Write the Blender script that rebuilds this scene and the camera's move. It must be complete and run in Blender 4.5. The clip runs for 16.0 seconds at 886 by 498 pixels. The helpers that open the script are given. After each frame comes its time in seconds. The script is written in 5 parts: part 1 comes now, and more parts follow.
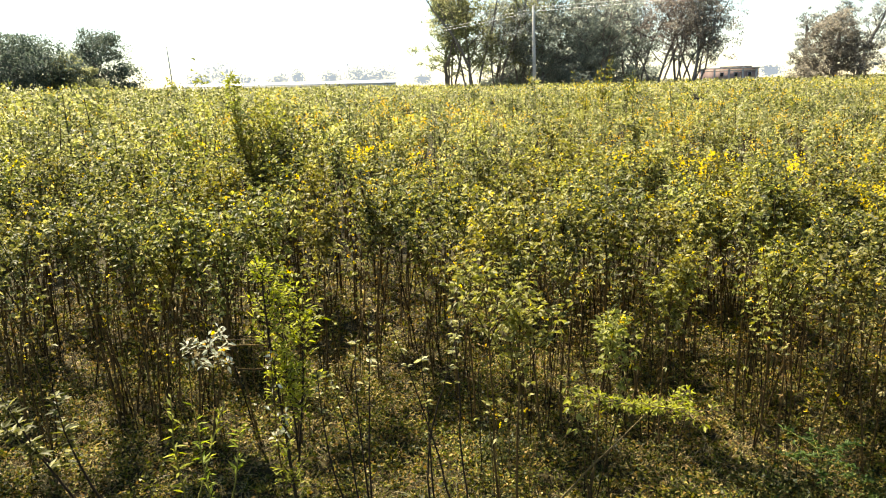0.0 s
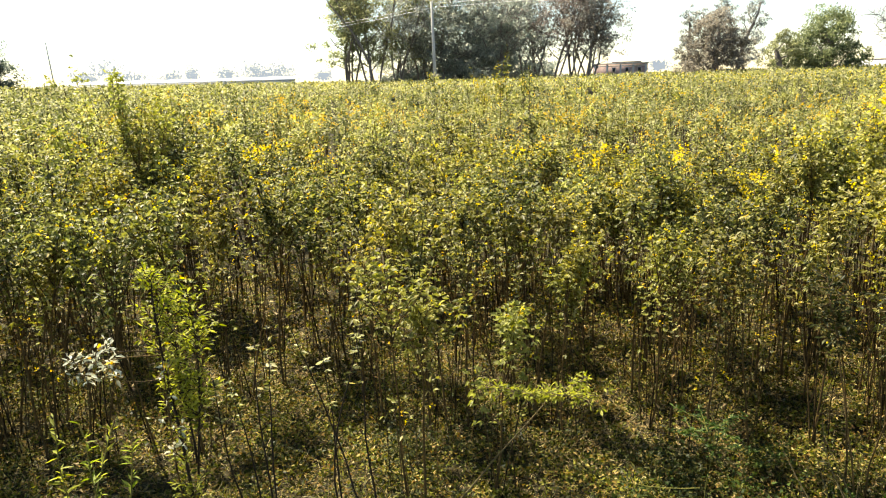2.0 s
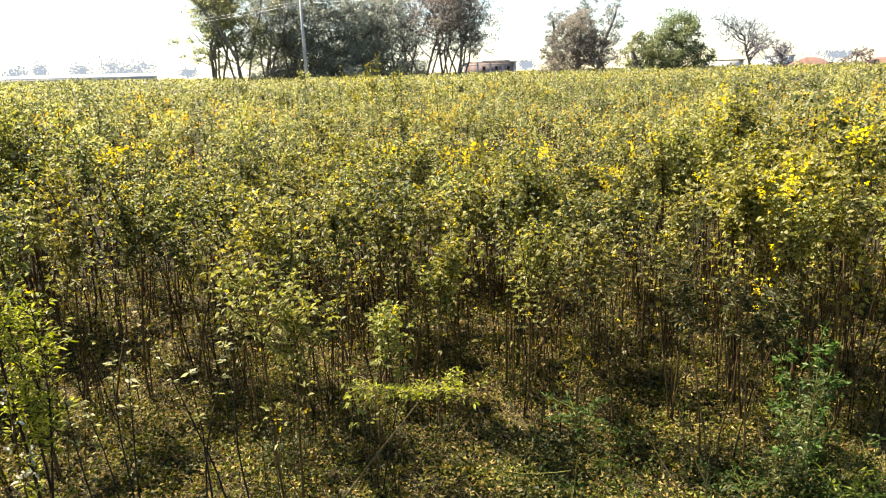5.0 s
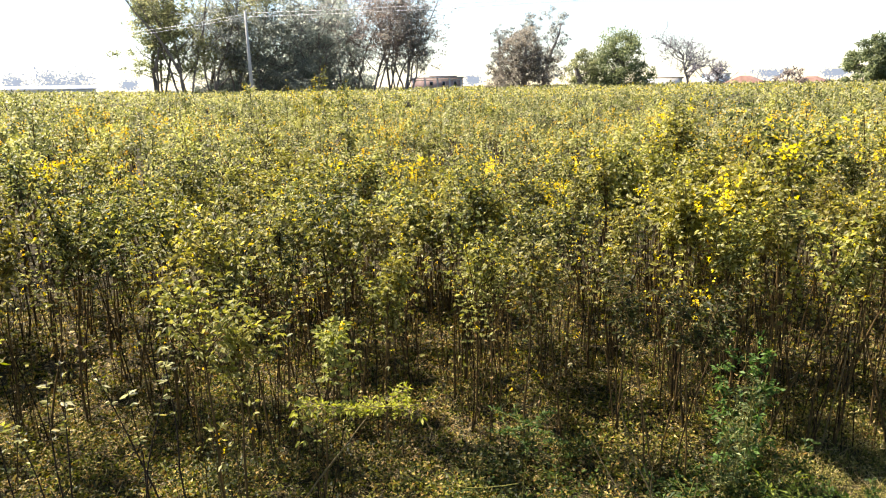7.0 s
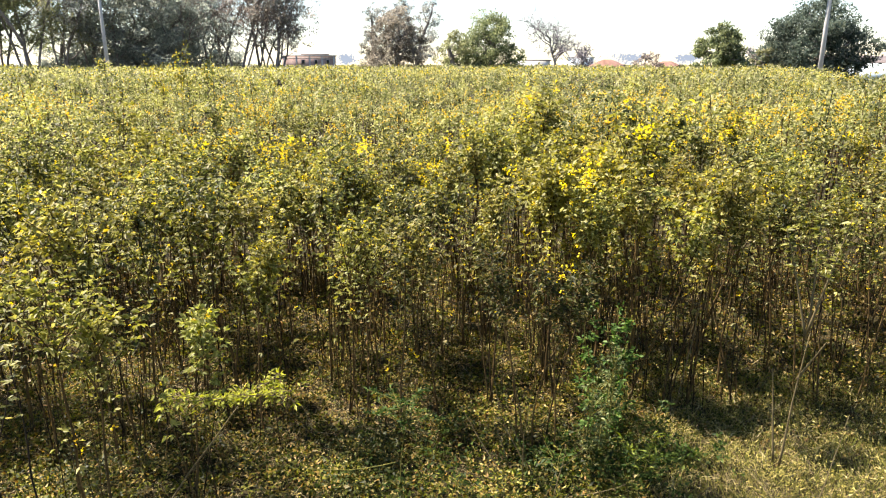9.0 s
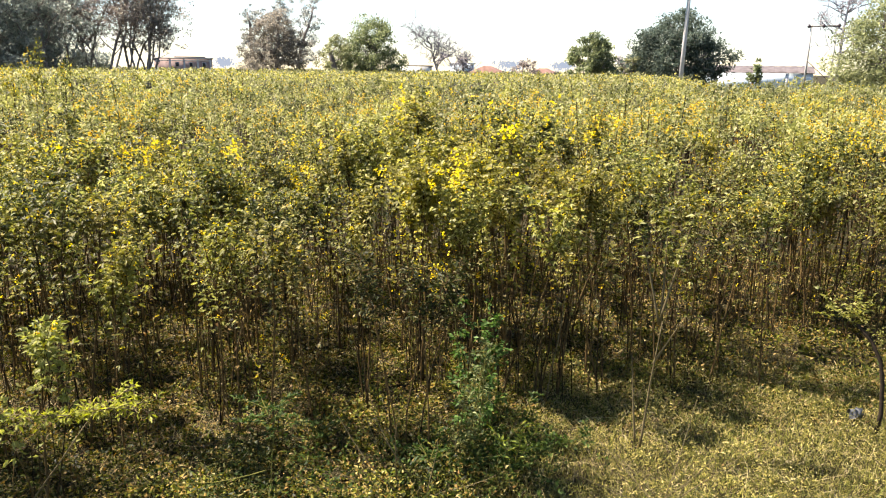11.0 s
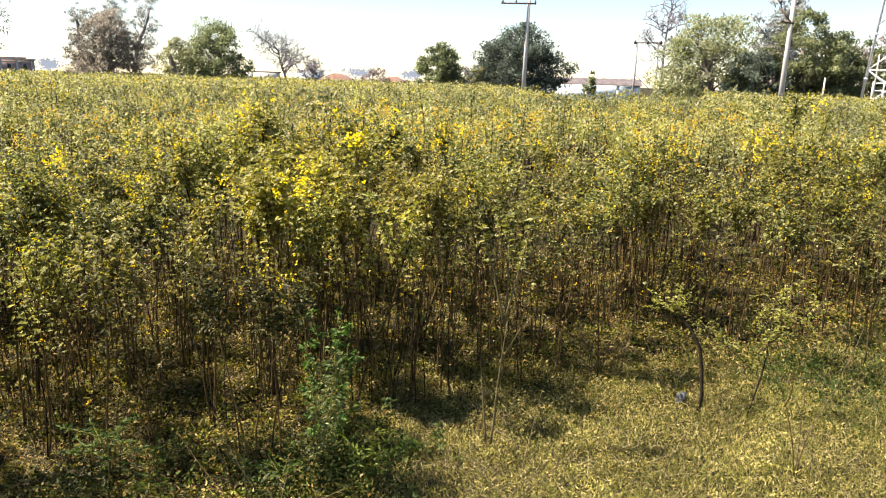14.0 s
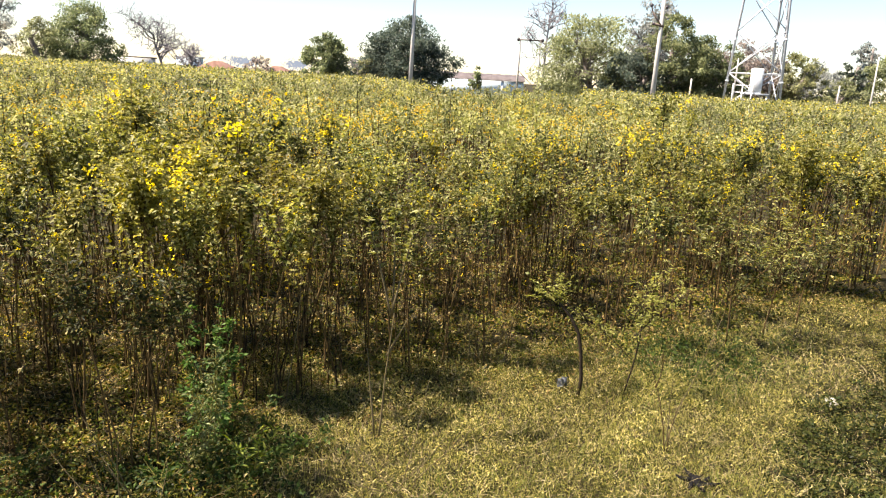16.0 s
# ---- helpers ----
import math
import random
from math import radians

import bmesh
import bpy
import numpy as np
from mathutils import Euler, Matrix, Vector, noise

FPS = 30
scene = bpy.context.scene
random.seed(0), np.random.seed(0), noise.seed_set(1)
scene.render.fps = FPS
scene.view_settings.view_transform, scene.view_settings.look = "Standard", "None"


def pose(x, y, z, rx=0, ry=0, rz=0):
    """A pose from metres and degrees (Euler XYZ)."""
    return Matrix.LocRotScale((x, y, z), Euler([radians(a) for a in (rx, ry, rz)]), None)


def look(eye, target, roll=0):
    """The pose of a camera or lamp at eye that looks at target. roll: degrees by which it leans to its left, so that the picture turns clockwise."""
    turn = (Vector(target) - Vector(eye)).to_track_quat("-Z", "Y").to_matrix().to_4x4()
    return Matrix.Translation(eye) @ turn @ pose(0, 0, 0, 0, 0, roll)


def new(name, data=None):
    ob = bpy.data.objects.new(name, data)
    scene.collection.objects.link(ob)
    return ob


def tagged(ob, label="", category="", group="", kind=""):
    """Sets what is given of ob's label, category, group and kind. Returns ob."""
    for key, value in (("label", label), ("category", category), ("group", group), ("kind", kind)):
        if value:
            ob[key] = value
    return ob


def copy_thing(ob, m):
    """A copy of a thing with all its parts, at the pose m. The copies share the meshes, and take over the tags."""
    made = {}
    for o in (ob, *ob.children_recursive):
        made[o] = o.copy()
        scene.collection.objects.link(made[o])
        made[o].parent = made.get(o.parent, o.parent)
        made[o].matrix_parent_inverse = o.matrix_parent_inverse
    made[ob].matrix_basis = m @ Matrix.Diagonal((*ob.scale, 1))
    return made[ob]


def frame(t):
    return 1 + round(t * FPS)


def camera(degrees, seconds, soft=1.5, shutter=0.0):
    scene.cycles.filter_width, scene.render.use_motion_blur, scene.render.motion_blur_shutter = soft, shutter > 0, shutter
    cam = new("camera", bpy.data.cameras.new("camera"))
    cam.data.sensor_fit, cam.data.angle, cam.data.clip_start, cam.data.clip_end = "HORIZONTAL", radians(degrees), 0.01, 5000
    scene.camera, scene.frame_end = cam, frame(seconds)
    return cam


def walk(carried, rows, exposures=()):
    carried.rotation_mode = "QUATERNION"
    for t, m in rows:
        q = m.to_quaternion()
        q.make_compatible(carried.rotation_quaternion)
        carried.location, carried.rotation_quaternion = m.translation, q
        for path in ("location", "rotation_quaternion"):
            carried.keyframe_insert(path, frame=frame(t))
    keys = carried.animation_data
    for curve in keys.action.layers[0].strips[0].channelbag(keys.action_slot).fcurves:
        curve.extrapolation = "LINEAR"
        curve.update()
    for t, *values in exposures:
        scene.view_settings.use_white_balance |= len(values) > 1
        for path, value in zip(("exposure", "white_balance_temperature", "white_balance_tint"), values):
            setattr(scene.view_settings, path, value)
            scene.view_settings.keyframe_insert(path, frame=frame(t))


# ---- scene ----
cam = camera(63.5, 16.0, soft=1.15)
EYE = 2.7
U = EYE / 2      # metres to one unit of the plan below, in which the eye stands 2 high
# seconds, metres from the first eye, yaw, pitch, roll
ROWS = [
    (0.0, -0.000, 0.000, 0.000, -0.00, -12.92, 1.45),
    (0.5, 0.012, -0.000, 0.001, -1.78, -12.81, 1.40),
    (1.0, 0.026, 0.003, 0.000, -3.75, -13.05, 1.40),
    (1.5, 0.042, 0.011, -0.000, -6.05, -13.14, 1.66),
    (2.0, 0.051, 0.014, 0.001, -7.57, -13.43, 1.82),
    (2.5, 0.063, 0.009, 0.003, -9.62, -13.76, 1.73),
    (3.0, 0.072, 0.016, 0.001, -10.87, -13.89, 1.64),
    (3.5, 0.078, 0.015, -0.001, -12.35, -13.99, 1.53),
    (4.0, 0.089, 0.016, -0.000, -14.44, -14.23, 1.44),
    (6.5, 0.109, 0.001, 0.015, -20.47, -12.99, 1.25),
    (7.0, 0.112, -0.003, 0.015, -21.70, -12.82, 1.01),
    (7.5, 0.119, -0.012, 0.015, -23.51, -12.92, 1.17),
    (8.0, 0.132, -0.016, 0.014, -26.63, -13.37, 0.60),
    (8.5, 0.142, -0.005, 0.009, -28.96, -13.82, 0.08),
    (9.0, 0.151, -0.005, 0.011, -31.70, -14.45, 0.02),
    (11.5, 0.262, -0.103, -0.027, -42.82, -13.51, -0.84),
    (12.0, 0.262, -0.107, -0.023, -44.89, -13.12, -1.02),
    (12.5, 0.262, -0.115, -0.024, -47.10, -12.87, -1.20),
    (13.0, 0.270, -0.116, -0.019, -47.92, -12.58, -0.85),
    (13.5, 0.278, -0.121, -0.019, -50.34, -12.90, -1.10),
    (14.0, 0.286, -0.130, -0.022, -52.72, -13.16, -1.66),
    (14.5, 0.274, -0.136, -0.023, -55.69, -13.21, -2.37),
    (15.0, 0.286, -0.135, -0.022, -58.16, -13.23, -2.88),
    (15.5, 0.290, -0.142, -0.026, -60.05, -13.27, -3.10),
    (16.0, 0.301, -0.144, -0.028, -61.85, -13.35, -3.19),
]
walk(cam, [(t, pose(x, y, EYE + z, 90 + pitch, 0, yaw) @ pose(0, 0, 0, 0, 0, -roll)) for t, x, y, z, yaw, pitch, roll in ROWS],
     exposures=[(0.0, 1.79, 7200, 7), (4.0, 1.83, 7000, 9), (6.5, 1.83, 6680, 15), (9.0, 1.90, 6600, 15), (12.5, 1.75, 6700, 16), (16.0, 1.70, 6850, 16)])

# ---- light ----
SUN_AZ, SUN_EL = 34.0, 55.0          # degrees left of the y axis, degrees above the horizon
world = bpy.data.worlds.new("hazy_sky")
scene.world = world
world.use_nodes = True
wn = world.node_tree.nodes
sky = wn.new("ShaderNodeTexSky")
sky.sky_type, sky.sun_disc = "NISHITA", False
sky.sun_elevation, sky.sun_rotation = radians(SUN_EL), radians(-SUN_AZ)
sky.air_density, sky.dust_density, sky.ozone_density = 1.05, 0.0, 2.0
wn["Background"].inputs["Strength"].default_value = 0.062
world.node_tree.links.new(sky.outputs[0], wn["Background"].inputs["Color"])
sun = new("sun", bpy.data.lights.new("sun", "SUN"))
sun.data.energy, sun.data.angle, sun.data.color = 5.0, radians(0.8), (1.0, 0.93, 0.82)
toward = Vector((-math.sin(radians(SUN_AZ)) * math.cos(radians(SUN_EL)), math.cos(radians(SUN_AZ)) * math.cos(radians(SUN_EL)), math.sin(radians(SUN_EL))))
sun.matrix_world = look(toward * 60, (0, 0, 0))

# ---- materials ----


def shader(name):
    m = bpy.data.materials.new(name)
    m.use_nodes = True
    nt = m.node_tree
    return m, nt, nt.nodes["Principled BSDF"], nt.nodes["Material Output"]


def ramp(nt, stops):
    r = nt.nodes.new("ShaderNodeValToRGB")
    e = r.color_ramp.elements
    while len(e) < len(stops):
        e.new(0.5)
    for el, (p, c) in zip(e, stops):
        el.position, el.color = p, (*c, 1)
    return r


def noise_node(nt, scale, detail=3, source="Object"):
    tc = nt.nodes.new("ShaderNodeTexCoord")
    n = nt.nodes.new("ShaderNodeTexNoise")
    n.inputs["Scale"].default_value, n.inputs["Detail"].default_value = scale, detail
    if source == "World":
        g = nt.nodes.new("ShaderNodeNewGeometry")
        nt.links.new(g.outputs["Position"], n.inputs["Vector"])
    else:
        nt.links.new(tc.outputs[source], n.inputs["Vector"])
    return n


def leaf_material(name, stops, patch=(0.75, 1.25), patch_scale=0.6, through_light=0.45, rough=0.5, yellowing=None, sheen=0.12, yellow_most=0.65):
    """Leaves: each one its own shade, patches of plants lighter or darker, light shining through."""
    m, nt, b, out = shader(name)
    g = nt.nodes.new("ShaderNodeNewGeometry")
    oi = nt.nodes.new("ShaderNodeObjectInfo")
    r = ramp(nt, stops)
    nt.links.new(g.outputs["Random Per Island"], r.inputs["Fac"])
    n = noise_node(nt, patch_scale, 2, "World")
    col = r.outputs["Color"]
    mr = nt.nodes.new("ShaderNodeMapRange")
    mr.inputs["From Min"].default_value, mr.inputs["From Max"].default_value = 0.3, 0.7
    mr.inputs["To Min"].default_value, mr.inputs["To Max"].default_value = patch
    nt.links.new(n.outputs["Fac"], mr.inputs["Value"])
    if yellowing:
        mix = nt.nodes.new("ShaderNodeMix")
        mix.data_type = "RGBA"
        n2 = noise_node(nt, 0.8, 3, "World")
        f = nt.nodes.new("ShaderNodeMapRange")
        f.inputs["From Min"].default_value, f.inputs["From Max"].default_value = 0.47, 0.60
        f.inputs["To Max"].default_value = yellow_most
        nt.links.new(n2.outputs["Fac"], f.inputs["Value"])
        nt.links.new(f.outputs[0], mix.inputs["Factor"])
        nt.links.new(col, mix.inputs["A"])
        mix.inputs["B"].default_value = (*yellowing, 1)
        col = mix.outputs["Result"]
    hsv = nt.nodes.new("ShaderNodeHueSaturation")
    nt.links.new(col, hsv.inputs["Color"])
    nt.links.new(mr.outputs[0], hsv.inputs["Value"])
    mh = nt.nodes.new("ShaderNodeMapRange")
    mh.inputs["To Min"].default_value, mh.inputs["To Max"].default_value = 0.485, 0.515
    nt.links.new(oi.outputs["Random"], mh.inputs["Value"])
    nt.links.new(mh.outputs[0], hsv.inputs["Hue"])
    nt.links.new(hsv.outputs[0], b.inputs["Base Color"])
    b.inputs["Roughness"].default_value, b.inputs["Specular IOR Level"].default_value = rough, sheen
    tr = nt.nodes.new("ShaderNodeBsdfTranslucent")
    br = nt.nodes.new("ShaderNodeHueSaturation")
    br.inputs["Saturation"].default_value, br.inputs["Value"].default_value = 1.15, 1.5
    nt.links.new(hsv.outputs[0], br.inputs["Color"])
    nt.links.new(br.outputs[0], tr.inputs["Color"])
    mx = nt.nodes.new("ShaderNodeMixShader")
    mx.inputs[0].default_value = through_light
    nt.links.new(b.outputs[0], mx.inputs[1])
    nt.links.new(tr.outputs[0], mx.inputs[2])
    nt.links.new(mx.outputs[0], out.inputs["Surface"])
    return m


def solid(name, low, high, scale=8.0, rough=0.8, bump=0.3, metal=0.0, stretch=None, island=False):
    """A weathered surface: two tones mixed by a coarse and a fine noise, with relief."""
    m, nt, b, out = shader(name)
    n1, n2 = noise_node(nt, scale, 5), noise_node(nt, scale * 6, 3)
    if stretch:
        for n in (n1, n2):
            mp = nt.nodes.new("ShaderNodeMapping")
            mp.inputs["Scale"].default_value = stretch
            src = n.inputs["Vector"].links[0].from_socket
            nt.links.new(src, mp.inputs["Vector"])
            nt.links.new(mp.outputs[0], n.inputs["Vector"])
    add = nt.nodes.new("ShaderNodeMath")
    add.operation = "MULTIPLY_ADD"
    add.inputs[1].default_value = 0.35
    nt.links.new(n2.outputs["Fac"], add.inputs[0])
    nt.links.new(n1.outputs["Fac"], add.inputs[2])
    val = add.outputs[0]
    if island:
        g = nt.nodes.new("ShaderNodeNewGeometry")
        a2 = nt.nodes.new("ShaderNodeMath")
        a2.operation = "MULTIPLY_ADD"
        a2.inputs[1].default_value = 0.5
        nt.links.new(g.outputs["Random Per Island"], a2.inputs[0])
        nt.links.new(val, a2.inputs[2])
        s = nt.nodes.new("ShaderNodeMath")
        s.operation = "SUBTRACT"
        s.inputs[1].default_value = 0.25
        nt.links.new(a2.outputs[0], s.inputs[0])
        val = s.outputs[0]
    r = ramp(nt, [(0.38, low), (0.95, high)])
    nt.links.new(val, r.inputs["Fac"])
    nt.links.new(r.outputs["Color"], b.inputs["Base Color"])
    b.inputs["Roughness"].default_value, b.inputs["Metallic"].default_value = rough, metal
    b.inputs["Specular IOR Level"].default_value = 0.15 if rough > 0.75 else 0.5
    bp = nt.nodes.new("ShaderNodeBump")
    bp.inputs["Strength"].default_value, bp.inputs["Distance"].default_value = bump, 0.01
    nt.links.new(n2.outputs["Fac"], bp.inputs["Height"])
    nt.links.new(bp.outputs[0], b.inputs["Normal"])
    return m


CROP_LEAF = leaf_material("crop_leaf", [(0.0, (0.026, 0.033, 0.007)), (0.33, (0.073, 0.083, 0.023)), (0.61, (0.170, 0.174, 0.045)), (0.82, (0.310, 0.300, 0.105)), (0.94, (0.430, 0.415, 0.212)), (1.0, (0.470, 0.360, 0.045))], yellowing=(0.310, 0.264, 0.042), rough=0.5, patch=(0.60, 1.34), patch_scale=1.0, through_light=0.41, sheen=0.25, yellow_most=0.36)
# paler copy of CROP_LEAF: the far canopy's brightness is put into its colour
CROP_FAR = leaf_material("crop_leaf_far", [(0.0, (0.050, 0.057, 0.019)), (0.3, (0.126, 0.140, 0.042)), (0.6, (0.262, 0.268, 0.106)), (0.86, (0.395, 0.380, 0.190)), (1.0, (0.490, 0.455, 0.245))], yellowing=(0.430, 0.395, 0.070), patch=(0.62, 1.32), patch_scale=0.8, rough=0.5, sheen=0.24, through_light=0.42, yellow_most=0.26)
PETAL = leaf_material("yellow_petal", [(0.0, (0.72, 0.48, 0.02)), (0.6, (0.83, 0.62, 0.03)), (0.95, (0.86, 0.68, 0.05)), (1.0, (0.72, 0.36, 0.03))], through_light=0.38, patch=(0.85, 1.1))
BRIGHT_LEAF = leaf_material("bright_green_leaf", [(0.0, (0.12, 0.145, 0.019)), (0.5, (0.21, 0.24, 0.037)), (1.0, (0.35, 0.36, 0.078))], through_light=0.45)
LIGHT_LEAF = leaf_material("light_crop_leaf", [(0.0, (0.130, 0.138, 0.025)), (0.5, (0.220, 0.222, 0.048)), (1.0, (0.380, 0.360, 0.119))], through_light=0.42, sheen=0.25)
PALE_LEAF = leaf_material("pale_dry_leaf", [(0.0, (0.26, 0.27, 0.18)), (0.6, (0.46, 0.46, 0.36)), (0.9, (0.55, 0.50, 0.36)), (1.0, (0.5, 0.24, 0.03))], through_light=0.3)
PALE_GREEN = leaf_material("dusty_green_leaf", [(0.0, (0.06, 0.075, 0.025)), (0.5, (0.14, 0.16, 0.062)), (1.0, (0.32, 0.34, 0.150))], through_light=0.3)
FERN_LEAF = leaf_material("dark_green_leaf", [(0.0, (0.016, 0.030, 0.006)), (0.6, (0.036, 0.060, 0.011)), (1.0, (0.088, 0.122, 0.024))], through_light=0.28)
VINE_LEAF = leaf_material("creeper_leaf", [(0.0, (0.022, 0.046, 0.010)), (0.5, (0.062, 0.124, 0.025)), (1.0, (0.155, 0.240, 0.065))], through_light=0.35)
# leaf of the dark bush and weeds; also stands in for shadowed grass
SHADE_WEED = leaf_material("dark_shade_leaf", [(0.0, (0.014, 0.018, 0.005)), (0.5, (0.035, 0.043, 0.009)), (0.8, (0.075, 0.074, 0.018)), (1.0, (0.16, 0.125, 0.040))], through_light=0.15)
LITTER = leaf_material("fallen_leaf", [(0.0, (0.06, 0.036, 0.012)), (0.4, (0.17, 0.108, 0.034)), (0.75, (0.28, 0.200, 0.066)), (1.0, (0.40, 0.300, 0.130))], patch=(0.6, 1.25), patch_scale=1.2, through_light=0.25)
WEED = leaf_material("weed_leaf", [(0.0, (0.010, 0.014, 0.003)), (0.3, (0.040, 0.050, 0.008)), (0.53, (0.130, 0.144, 0.020)), (0.72, (0.24, 0.232, 0.038)), (0.80, (0.24, 0.140, 0.036)), (0.92, (0.34, 0.260, 0.070)), (1.0, (0.50, 0.42, 0.17))], patch=(0.45, 1.3), patch_scale=1.3, through_light=0.28)
DRY_WEED = leaf_material("dry_weed_leaf", [(0.0, (0.011, 0.014, 0.003)), (0.36, (0.050, 0.056, 0.010)), (0.58, (0.200, 0.190, 0.040)), (0.8, (0.430, 0.355, 0.090)), (1.0, (0.680, 0.550, 0.220))], patch=(0.55, 1.3), patch_scale=1.9, through_light=0.2)
STRAW = leaf_material("dry_straw", [(0.0, (0.28, 0.21, 0.094)), (0.6, (0.48, 0.39, 0.187)), (1.0, (0.62, 0.54, 0.302))], through_light=0.2, patch_scale=1.0)
GRASS = leaf_material("grass_blade", [(0.0, (0.090, 0.108, 0.020)), (0.5, (0.205, 0.200, 0.045)), (1.0, (0.400, 0.345, 0.110))], through_light=0.35, patch=(0.65, 1.3), patch_scale=1.6)
BLADE = leaf_material("green_grass_blade", [(0.0, (0.045, 0.070, 0.014)), (0.5, (0.110, 0.140, 0.030)), (1.0, (0.240, 0.250, 0.070))], through_light=0.35, patch_scale=1.6)
STEM = solid("dark_stem", (0.006, 0.004, 0.0025), (0.135, 0.088, 0.031), 20, 0.85, island=True)
STEM_PALE = solid("pale_stem", (0.075, 0.056, 0.026), (0.185, 0.148, 0.072), 20, 0.8)
STEM_GREEN = solid("green_stem", (0.08, 0.08, 0.017), (0.20, 0.18, 0.042), 20, 0.8)
SOIL = solid("field_soil", (0.012, 0.010, 0.004), (0.050, 0.040, 0.015), 7.0, 0.95, 0.8)
STEM_DARK = solid("woody_stem", (0.008, 0.006, 0.004), (0.045, 0.032, 0.020), 20, 0.85)
BARK = solid("tree_bark", (0.12, 0.10, 0.09), (0.29, 0.25, 0.22), 3, 0.9, 0.8, stretch=(1, 1, 0.25))
BARK_PALE = solid("grey_bark", (0.19, 0.175, 0.18), (0.36, 0.335, 0.345), 3, 0.9, 0.6, stretch=(1, 1, 0.25))
CONCRETE = solid("pole_concrete", (0.34, 0.32, 0.29), (0.58, 0.55, 0.50), 2.0, 0.9, 0.3, stretch=(1, 1, 0.3))
STEEL = solid("galvanised_steel", (0.50, 0.51, 0.53), (0.70, 0.71, 0.73), 4, 0.6, 0.1, 0.2)
RUSTY = solid("weathered_iron", (0.06, 0.045, 0.035), (0.16, 0.12, 0.10), 6, 0.7, 0.3, 0.3)
CERAMIC = solid("dark_insulator", (0.03, 0.025, 0.03), (0.07, 0.05, 0.05), 6, 0.3, 0.05)
WIRE = solid("aluminium_wire", (0.42, 0.42, 0.42), (0.6, 0.6, 0.6), 3, 0.5, 0.05, 0.3)
PLASTER_BLUE = solid("pale_blue_plaster", (0.62, 0.74, 0.78), (0.76, 0.85, 0.88), 0.8, 0.9, 0.2)
PLASTER_WHITE = solid("white_plaster", (0.62, 0.62, 0.60), (0.82, 0.82, 0.80), 0.7, 0.9, 0.2)
BRICK = solid("brick_wall", (0.24, 0.165, 0.145), (0.42, 0.31, 0.275), 1.2, 0.9, 0.4, island=True)
RED_TILE = solid("clay_roof_tile", (0.13, 0.070, 0.055), (0.25, 0.150, 0.115), 2.0, 0.85, 0.4, island=True)
TIN = solid("rusty_tin_roof", (0.085, 0.068, 0.064), (0.20, 0.165, 0.155), 1.0, 0.7, 0.3, 0.2)
DARK = solid("dark_opening", (0.015, 0.015, 0.017), (0.04, 0.04, 0.045), 2, 0.7, 0.1)
CHARRED = solid("charred_wood", (0.004, 0.004, 0.004), (0.018, 0.015, 0.013), 18, 0.8, 0.8)
STONE = solid("pale_stone", (0.30, 0.28, 0.23), (0.56, 0.53, 0.46), 14, 0.9, 0.5)
PLASTIC = solid("grey_plastic", (0.063, 0.066, 0.066), (0.126, 0.130, 0.130), 12, 0.4, 0.2)
WHITE_PAINT = solid("white_paint", (0.66, 0.66, 0.66), (0.82, 0.82, 0.82), 2, 0.5, 0.05)


def tree_leaves(name, dark, mid, light, tl=0.3):
    return leaf_material(name, [(0.0, dark), (0.55, mid), (1.0, light)], patch=(0.7, 1.3), patch_scale=0.25, through_light=tl, rough=0.6)


# distance haze is put into most of these colours, lifted and greyed
LEAF_DEEP = tree_leaves("deep_green_foliage", (0.155, 0.177, 0.153), (0.239, 0.259, 0.219), (0.347, 0.353, 0.293), 0.6)
LEAF_DARK = tree_leaves("dark_foliage", (0.056, 0.076, 0.058), (0.097, 0.122, 0.092), (0.163, 0.178, 0.132), 0.35)
LEAF_OLIVE = tree_leaves("olive_foliage", (0.135, 0.151, 0.079), (0.232, 0.241, 0.129), (0.338, 0.341, 0.188), 0.55)
LEAF_BROWN = tree_leaves("hazy_brown_foliage", (0.150, 0.130, 0.112), (0.240, 0.208, 0.178), (0.325, 0.288, 0.240), 0.6)
LEAF_TAWNY = tree_leaves("grey_brown_foliage", (0.120, 0.106, 0.090), (0.205, 0.182, 0.152), (0.290, 0.258, 0.208), 0.55)
LEAF_GREEN = tree_leaves("fresh_green_foliage", (0.087, 0.106, 0.055), (0.165, 0.183, 0.095), (0.281, 0.289, 0.149), 0.5)
LEAF_GREY = tree_leaves("grey_green_foliage", (0.176, 0.187, 0.174), (0.286, 0.297, 0.270), (0.407, 0.413, 0.372), 0.55)


# haze over far trees, put in as a pale glow on black
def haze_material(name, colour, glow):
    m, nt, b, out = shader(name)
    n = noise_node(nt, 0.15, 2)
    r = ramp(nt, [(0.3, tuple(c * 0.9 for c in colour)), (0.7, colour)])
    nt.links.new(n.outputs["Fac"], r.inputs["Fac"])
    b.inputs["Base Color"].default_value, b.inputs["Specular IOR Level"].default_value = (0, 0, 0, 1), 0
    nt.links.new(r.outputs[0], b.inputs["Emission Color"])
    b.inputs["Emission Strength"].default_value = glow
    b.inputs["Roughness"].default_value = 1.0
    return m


HAZE_GLOW = haze_material("haze_glow_backdrop", (0.54, 0.64, 0.78), 0.27)

